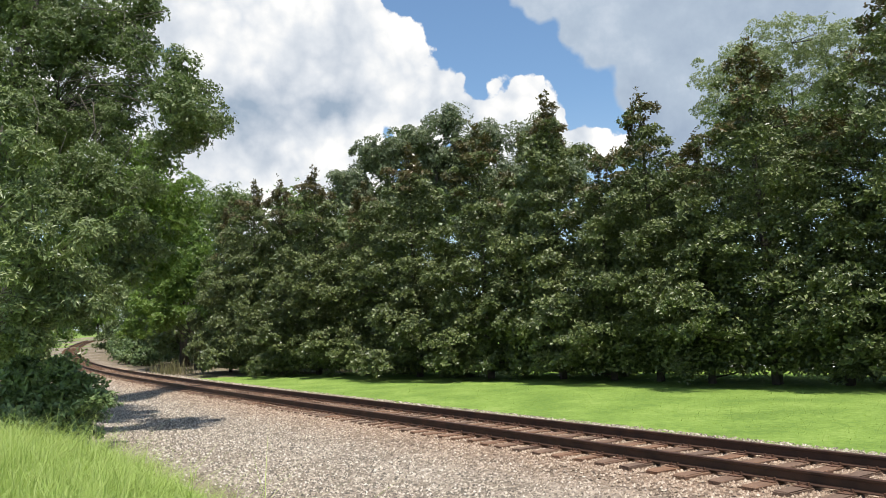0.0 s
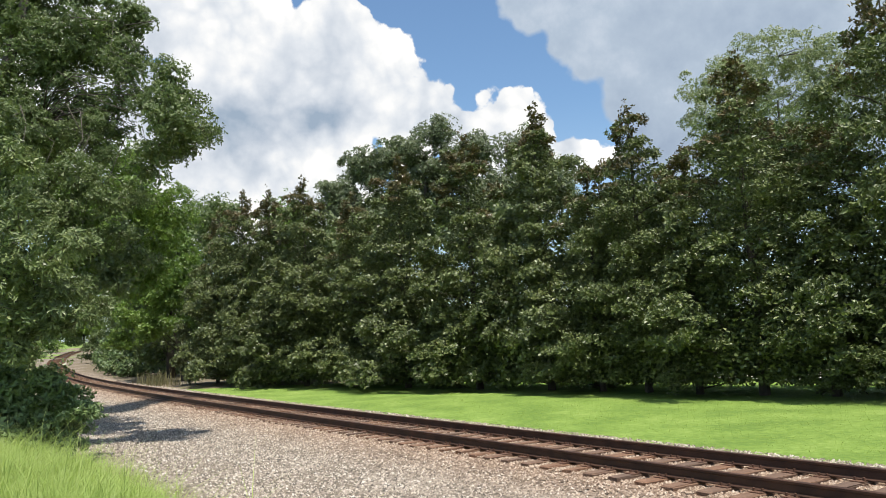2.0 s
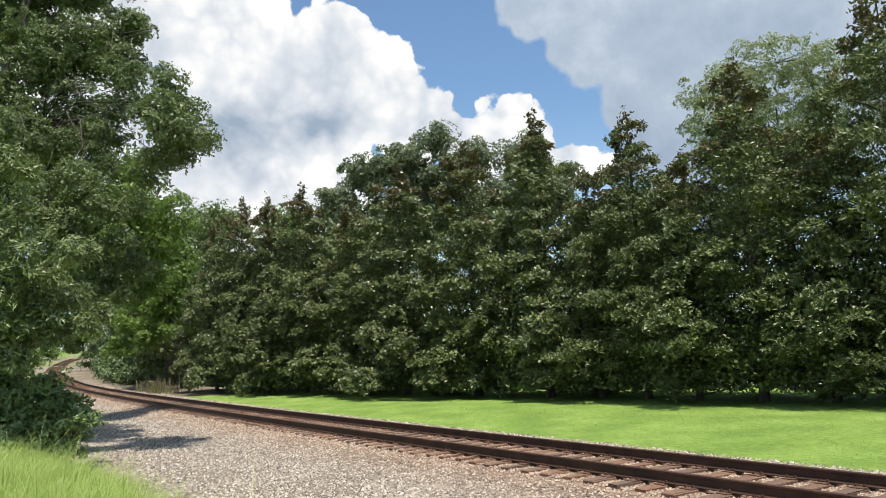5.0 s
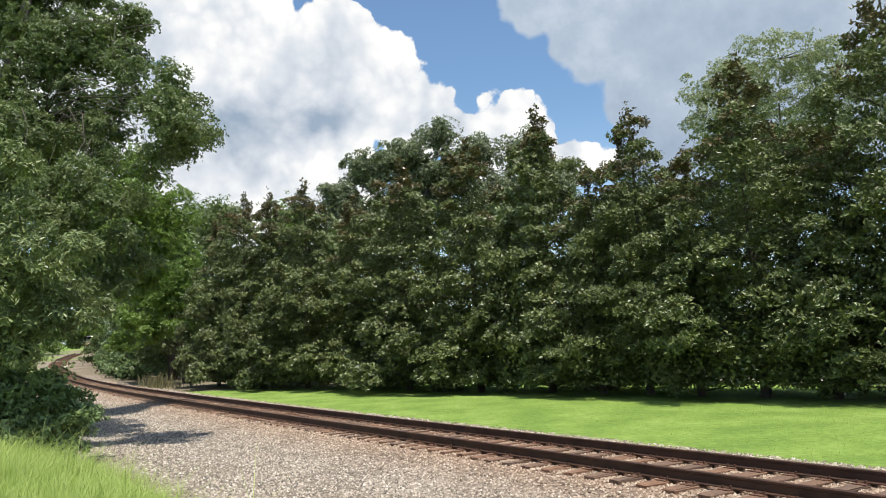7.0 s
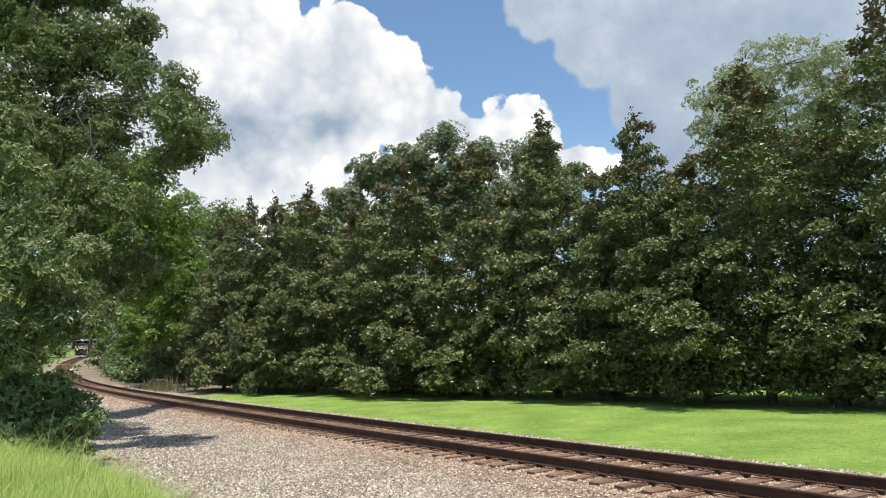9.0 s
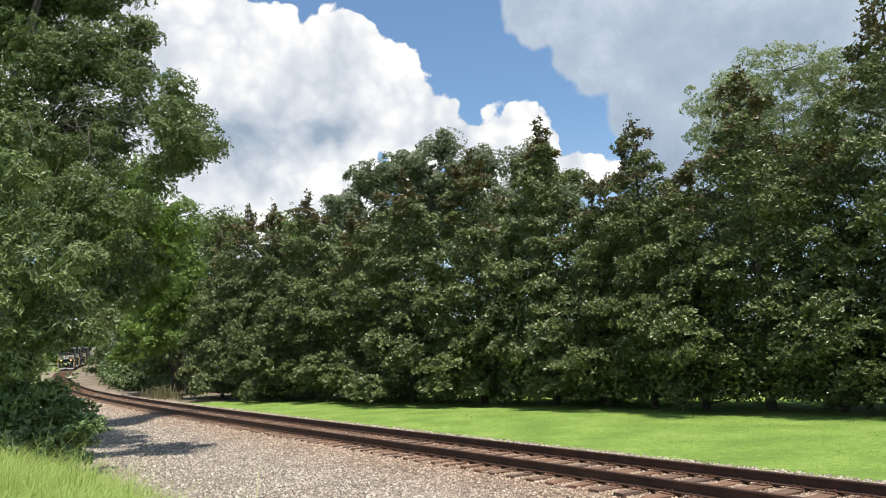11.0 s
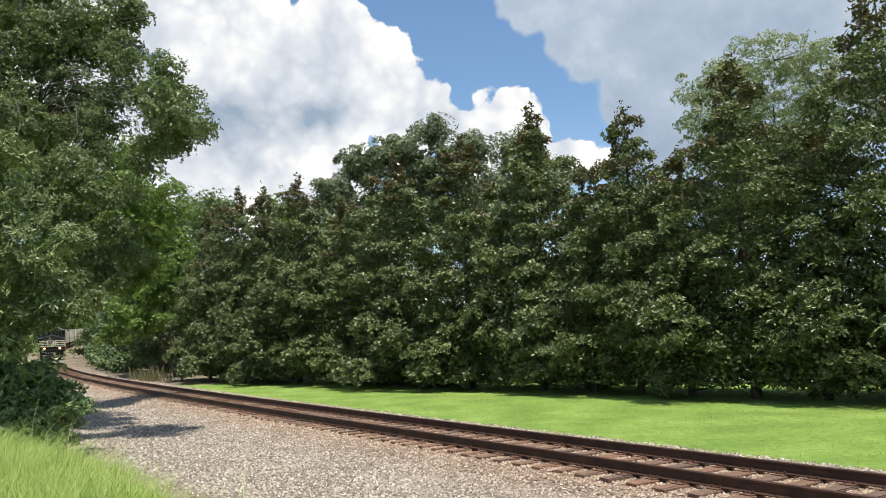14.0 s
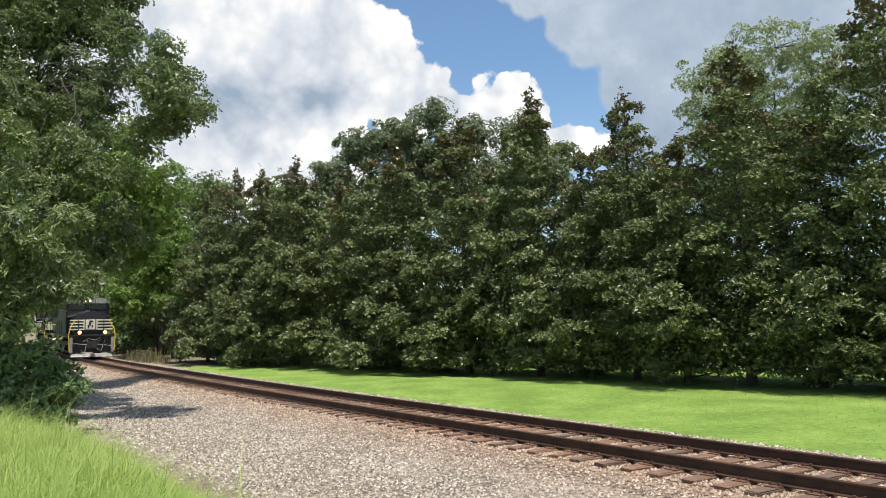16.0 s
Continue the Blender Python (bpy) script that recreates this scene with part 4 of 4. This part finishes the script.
crowned("oak_tree", "broad oak rising behind the magnolia row", -1.5, 60, (0.5, 0, 15),
        [(1.4, 0, 17.9, 1.7, 1.8, 1.3), (-1.2, 0, 16.6, 2.4, 2.2, 1.6), (-3.8, 0, 15.4, 2.4, 2.4, 1.7), (3.9, 0, 16.2, 2.4, 2.4, 1.5), (1.4, 0.5, 15.2, 3, 2.4, 1.5), (-6.0, 0, 13.2, 2.4, 2.2, 2.0), (0, 1.5, 13.0, 4, 3, 2.0), (-3, 0, 11, 4, 3, 2.5), (5.5, 0, 13.0, 2.6, 2.2, 2.4), (4, 0, 10, 4, 3, 2.5)],
        M_OAKD, 101, sub=0.8, per=40, k=6, L=0.17, W=0.11, dens=1.0)
crowned("oak_tree", "rounded oak rising behind the magnolia row", 6.5, 58, (0, 0, 13),
        [(0, 0, 15.8, 2.2, 2.2, 2.0), (1.5, 0, 13, 3, 3, 2.4), (-1.5, 0, 12, 3, 3, 2.5)], M_OAKD, 102, sub=0.8, per=34, k=5, L=0.17, W=0.11)
crowned("airy_tree", "tall airy tree with a thin pale green crown", 20.5, 46, (-0.3, 0, 15.5),
        [(0, 0, 18.2, 3.4, 3, 1.3), (-3.6, 0, 16.6, 2.4, 2.2, 1.2), (3.6, 0, 16.8, 2.4, 2.4, 1.3), (0.5, 0, 15.8, 3.4, 3, 1.2), (4.5, 0, 14.2, 2.2, 2, 1.2), (-4.6, 0, 14.8, 1.4, 1.4, 0.9), (1.0, 0, 13.2, 3.2, 2.6, 1.2)],
        M_PALE, 103, sub=0.6, per=26, k=6, L=0.14, W=0.075, dens=1.25, fill=False, r_trunk=0.15)
crowned("broadleaf_tree", "mid-green broadleaf tree behind the magnolia row", 16.0, 40, (0, 0, 10),
        [(-1.5, 0, 11.6, 1.8, 1.8, 1.8), (0.8, 0, 11.2, 2.4, 2, 2.2), (3.4, 0, 11.0, 2.4, 2, 2.2), (0, 0, 8.2, 3.6, 3, 2.4)], M_OAKL, 104, sub=0.9, per=28, k=4, L=0.2, W=0.1)
for i, (x, y, H, Rr, mt) in enumerate([(-23, 80, 18.3, 5, M_OAKL), (-31.5, 91, 19, 5.5, M_OAKL), (-15, 76, 16.6, 4.5, M_FRESH), (-8, 70, 15, 4.5, M_OAKL), (12, 52, 12, 4, M_OAKL), (27, 38, 14, 5, M_OAKL), (28, 27, 14, 4.5, M_OAKL), (-2, 48, 10.6, 3.2, M_OAKL), (3.8, 43, 10.2, 3.0, M_OAKL), (9, 37, 9.6, 2.8, M_OAKL), (-7.5, 54, 11, 3.2, M_OAKL), (11.8, 41, 10.5, 3.2, M_OAKL), (-24, 70, 13, 3.6, M_OAKL)]):
    full_tree("broadleaf_tree", "full green broadleaf tree behind the magnolia row", x, y, H, Rr, mt, 120 + i, "trees behind the magnolia row", **FAR)


for i, (x, y, H, Rr) in enumerate([(-118, 262, 24, 10), (-108, 300, 26, 12), (-92, 300, 26, 12), (-132, 240, 22, 9), (-100, 330, 28, 13)]):
    full_tree("forest_tree", "distant forest tree closing the view along the track", x, y, H, Rr, M_OAKL if i % 2 else M_FRESH, 140 + i, "distant forest", sub=3.2, per=8, k=3, L=0.9, W=0.5, inner=40)


def make_weeds():
    rng = np.random.default_rng(77)
    for k, (x, y, n, h) in enumerate([(-20.6, 57.6, 150, 1.1), (-19.5, 56.0, 90, 0.7), (-21.8, 59.6, 110, 0.8)]):
        px, py = x + rng.normal(size=n) * 0.6, y + rng.normal(size=n) * 0.7
        me = blades("weed_clump", px, py, h * rng.uniform(0.4, 1.2, n), rng.uniform(0.02, 0.05, n), rng.uniform(0.05, 0.5, n), M_STRAW, rng)
        tagged(new("weed_clump", me), "dry straw-coloured weeds at the edge of the ballast", "weeds", kind="stuff")


make_weeds()


def make_pavement():
    ob = tagged(new("pavement", bm_mesh("pavement", box(0, 0, 0, 70, 5.0, 0.16, 0.02), M_PAVE)), "pale concrete pavement glimpsed behind the magnolia row", "pavement", kind="structure")
    c = Vector((7.7, 31.1, 0)) + Vector((0.69, 0.72, 0)) * 8.5
    ob.matrix_basis = pose(c.x, c.y, -0.37, 0, 0, -43.8)


make_pavement()

# ---------------------------------------------------------------- the train


def freight_frame(ob, length, axles):
    part("underframe", box(0, -length / 2, 1.05, 2.9, length - 0.6, 0.28, 0.03), M_DARK, ob)
    for yc in (-3.2, -length + 3.2):
        tr = part("truck", box(0, yc, 0.62, 2.3, 3.6 if axles == 3 else 2.4, 0.3, 0.05), M_DARK, ob)
        for j in range(axles):
            yy = yc + (j - (axles - 1) / 2) * 1.75
            bm = bmesh.new()
            for sx in (-1, 1):
                add_tube(bm, [(sx * 0.69, yy, 0.5), (sx * 0.80, yy, 0.5)], 0.49, 18)
            add_tube(bm, [(-0.7, yy, 0.5), (0.7, yy, 0.5)], 0.08, 8)
            part("wheelset", bm, M_DARK, tr)


def locomotive():
    ob = tagged(new("locomotive"), "black freight locomotive with white nose stripes and lit lamps", "locomotive", "locomotives of the train")
    L = 22.0
    freight_frame(ob, L, 3)
    part("walkway", box(0, -L / 2, 1.62, 3.1, L - 0.5, 0.14, 0.03), M_BLACK, ob)
    part("fuel_tank", box(0, -L / 2, 0.85, 2.8, 5.5, 0.9, 0.15), M_BLACK, ob)
    # pilot, plow, coupler and hoses
    part("pilot", box(0, -0.28, 1.0, 3.0, 0.12, 1.15, 0.02), M_BLACK, ob)
    bm = bmesh.new()
    pts = [(-1.4, -0.2), (0, 0.18), (1.4, -0.2)]
    lo = [bm.verts.new((x, y + 0.05, 0.1)) for x, y in pts]
    hi = [bm.verts.new((x * 0.98, y - 0.1, 0.34)) for x, y in pts]
    for i in range(2):
        bm.faces.new((lo[i], lo[i + 1], hi[i + 1], hi[i]))
    g = bmesh.ops.extrude_face_region(bm, geom=bm.faces[:])
    bmesh.ops.translate(bm, vec=(0, -0.06, 0), verts=[e for e in g["geom"] if isinstance(e, bmesh.types.BMVert)])
    part("plow", bm, M_PLOW, ob, "light grey steel snow plow")
    part("side_post", box(-1.38, -0.2, 0.95, 0.2, 0.06, 1.1, 0.01), M_PLOW, ob)
    part("side_post", box(1.38, -0.2, 0.95, 0.2, 0.06, 1.1, 0.01), M_PLOW, ob)
    bm = box(0, 0.12, 0.9, 0.28, 0.7, 0.3, 0.05)
    add_box(bm, 0, 0.42, 0.9, 0.42, 0.22, 0.4, 0.06)
    part("coupler", bm, M_DARK, ob)
    for x0, x1, z in ((-0.9, -0.25, 0.5), (0.3, 0.75, 0.35), (-0.6, 0.4, 1.0)):
        part("air_hose", tube([(x0, -0.12, 1.35), ((x0 + x1) / 2, 0.1, z), (x1, 0.0, z + 0.25)], 0.022, 6), M_PLOW, ob)
    part("anticlimber", box(0, -0.1, 1.62, 2.6, 0.4, 0.12, 0.03), M_DARK, ob)
    # nose with stripes
    bm = box(0, -1.9, 2.45, 2.1, 2.2, 1.55, 0.12)
    part("nose", bm, M_BLACK, ob)
    bm = bmesh.new()
    v = [bm.verts.new(p) for p in ((-1.5, -0.95, 2.95), (1.5, -0.95, 2.95), (0, -0.95, 3.42), (-1.5, -3.1, 3.1), (1.5, -3.1, 3.1), (0, -3.1, 3.55))]
    for q in ((0, 1, 2), (3, 5, 4), (0, 2, 5, 3), (2, 1, 4, 5), (0, 3, 4, 1)):
        bm.faces.new([v[i] for i in q])
    part("nose_hood", bm, M_BLACK, ob, "black peaked nose top")
    for i in range(4):
        part("stripe", box(0, -0.72, 2.08 + i * 0.22, 2.9, 0.04, 0.095, 0.006), M_WHITE, ob, "white horizontal nose stripe")
    part("emblem_panel", box(0.05, -0.70, 2.42, 0.95, 0.05, 0.72, 0.02), M_WHITE, ob, "white panel with a dark emblem")
    bm = box(0.1, -0.67, 2.5, 0.13, 0.03, 0.34, 0.04)
    add_box(bm, 0.0, -0.67, 2.66, 0.26, 0.028, 0.12, 0.03)
    add_box(bm, 0.2, -0.67, 2.28, 0.09, 0.027, 0.26, 0.02)
    add_box(bm, -0.06, -0.67, 2.3, 0.08, 0.026, 0.2, 0.02)
    part("emblem", bm, M_BLACK, ob, "dark emblem shape")
    for x in (-0.85, -0.3, 0.42, 0.85):
        part("rail_post", tube([(x, -0.66, 1.7), (x, -0.66, 2.85)], 0.03, 6), M_BLACK, ob)
    for x in (-1.15, 1.15):
        part("number_board", box(x, -2.9, 4.12, 0.42, 0.04, 0.16, 0.01), M_WHITE, ob)
    for x in (-1.05, -0.8, 0.62, 0.9, 1.12):
        part("brake_hose", tube([(x, -0.16, 1.25), (x + 0.04, 0.02, 0.95), (x - 0.03, 0.0, 0.62)], 0.022, 6), M_DARK, ob)
    part("cut_lever", tube([(-1.35, -0.1, 0.85), (-0.5, 0.02, 0.98), (0.5, 0.02, 0.98), (1.35, -0.1, 1.1)], 0.025, 6), M_PLOW, ob)
    part("safety_chain", tube([(-0.55, -0.02, 1.5), (-0.2, 0.02, 1.28), (0.25, 0.02, 1.42), (0.6, -0.02, 1.2)], 0.03, 6), M_PLOW, ob)
    part("draft_gear", box(0, -0.05, 0.95, 0.8, 0.25, 0.6, 0.06), M_DARK, ob)
    part("horn", tube([(0.5, -4.0, 4.42), (0.5, -3.4, 4.6)], [0.05, 0.1], 8), M_PLOW, ob)
    part("antenna", tube([(-0.4, -4.6, 4.4), (-0.4, -4.6, 4.75)], 0.05, 8), M_PLOW, ob)
    part("nose_door", box(0.55, -0.79, 2.5, 0.1, 0.03, 1.2, 0.01), M_BLACK, ob)
    # cab
    bm = box(0, -4.2, 3.0, 3.0, 2.6, 2.5, 0.1)
    part("cab", bm, M_BLACK, ob)
    bm = bmesh.new()
    pr = [(-1.56, 4.12), (-1.1, 4.42), (1.1, 4.42), (1.56, 4.12), (1.5, 4.02), (-1.5, 4.02)]
    a = [bm.verts.new((x, -2.75, z)) for x, z in pr]
    b = [bm.verts.new((x, -5.7, z)) for x, z in pr]
    bm.faces.new(a)
    bm.faces.new(b[::-1])
    for i in range(6):
        bm.faces.new((a[i], b[i], b[(i + 1) % 6], a[(i + 1) % 6]))
    # the sun on the black cab's roof is put into its pale grey colour
    part("cab_roof", bm, M_PLOW, ob, "cab roof in pale grey that stands in for sunlight")
    for x in (-0.75, 0.75):
        w = part("windscreen", box(x, -2.88, 3.78, 1.1, 0.05, 0.42, 0.02), M_GLASS, ob, "dark windscreen pane")
        part("windscreen_frame", box(x, -2.895, 3.78, 1.2, 0.03, 0.52, 0.02), M_DARK, w)
    for sx in (-1, 1):
        part("side_window", box(sx * 1.51, -4.2, 3.6, 0.04, 1.4, 0.6, 0.02), M_GLASS, ob)
    # long hood, fans, exhaust
    part("long_hood", box(0, -13.5, 3.0, 1.9, 15.6, 2.5, 0.12), M_BLACK, ob)
    part("radiator", box(0, -18.9, 3.75, 2.9, 4.0, 1.1, 0.08), M_BLACK, ob)
    for yy in (-8.5, -11.0, -17.6, -19.2):
        part("roof_fan", tube([(0, yy, 4.2), (0, yy, 4.38)], 0.6, 18), M_DARK, ob)
    part("air_intake", box(0, -6.9, 3.3, 2.4, 1.6, 1.9, 0.1), M_BLACK, ob)
    # lamps
    for sx in (-0.85, 0.85):
        h = part("ditch_light", tube([(sx, -0.12, 1.86), (sx, 0.06, 1.86)], 0.15, 14), M_DARK, ob)
        part("lens", tube([(sx, 0.06, 1.86), (sx, 0.075, 1.86)], 0.125, 14), M_LAMP, h, "lit amber lens")
    h = part("headlight", box(0, -2.85, 4.22, 0.6, 0.25, 0.26, 0.04), M_DARK, ob)
    for sx in (-0.13, 0.13):
        part("lens", tube([(sx, -2.72, 4.22), (sx, -2.70, 4.22)], 0.09, 12), M_LAMP_W, h, "lit headlight lens")
    # yellow grab rails and steps at the corners
    for sx in (-1, 1):
        part("grab_rail", tube([(sx * 1.5, -0.15, 0.5), (sx * 1.56, -0.12, 1.5), (sx * 1.5, -0.15, 2.1), (sx * 1.15, -0.3, 2.75)], 0.032, 8), M_YELLOW, ob, "yellow grab rail")
        for j in range(4):
            part("step", box(sx * 1.36, -0.6, 0.45 + j * 0.32, 0.36, 0.55, 0.04, 0.008), M_DARK, ob)
        part("side_rail", tube([(sx * 1.5, -6, 2.75), (sx * 1.5, -20.5, 2.75)], 0.022, 6), M_BLACK, ob)
        for j in range(9):
            part("rail_post", tube([(sx * 1.5, -6.2 - j * 1.75, 1.65), (sx * 1.5, -6.2 - j * 1.75, 2.75)], 0.02, 6), M_BLACK, ob)
        part("rear_stripes", box(sx * 1.2, -21.6, 2.3, 0.5, 0.04, 0.6, 0.01), M_WHITE, ob)
    return ob


def freight_car():
    ob = tagged(new("freight_car"), "cream-topped ribbed freight car with a dull brown lower side", "freight car", "freight cars of the train")
    L = 16.5
    freight_frame(ob, L, 2)
    part("lower_side", box(0, -L / 2, 1.75, 3.02, L - 1.0, 1.3, 0.04), M_BROWN, ob, "dull brown lower side")
    part("upper_side", box(0, -L / 2, 3.25, 3.0, L - 1.0, 1.7, 0.06), M_CREAM, ob, "cream upper side")
    part("roof", box(0, -L / 2, 4.16, 2.8, L - 1.0, 0.14, 0.05), M_PLOW, ob)
    for j in range(13):
        for sx in (-1, 1):
            part("rib", box(sx * 1.53, -0.7 - j * (L - 1.4) / 12, 2.65, 0.08, 0.09, 2.9, 0.01), M_BROWN if j % 3 == 0 else M_CREAM, ob)
    part("coupler", box(0, -0.1, 0.9, 0.3, 0.9, 0.3, 0.05), M_DARK, ob)
    return ob


def make_train():
    cars, at = [], 0.0
    lead = locomotive()
    freight = None
    for i in range(3):
        engine = lead if i == 0 else copy_thing(lead, pose(0, 0, 0))
        if i:
            tagged(engine, "black trailing freight locomotive with unlit lamps")
            for o in engine.children_recursive:
                if o.name.startswith("lens"):
                    o.material_slots[0].link = "OBJECT"
                    o.material_slots[0].material = M_GLASS
                    o["label"] = "unlit lamp lens"
        cars.append((engine, at, 22.0))
        at += 22.8
    for i in range(9):
        if freight is None:
            freight = c = freight_car()
        else:
            c = copy_thing(freight, pose(0, 0, 0))
        cars.append((c, at, 16.5))
        at += 17.2
    return cars


TRAIN = make_train()


def motions():
    """The train comes round the curve at an even speed."""
    times = [i * 0.5 for i in range(33)]
    for ob, behind, length in TRAIN:
        rows = []
        for t in times:
            s = 65.634 + 22.763 * (16.0 - t) + behind
            front, rear = along(s + 3.2), along(s + length - 3.2)
            way = (front - rear).normalized()
            rows.append((t, Matrix.Translation(front + way * 3.2) @ way.to_track_quat("Y", "Z").to_matrix().to_4x4()))
        walk(ob, rows)


motions()
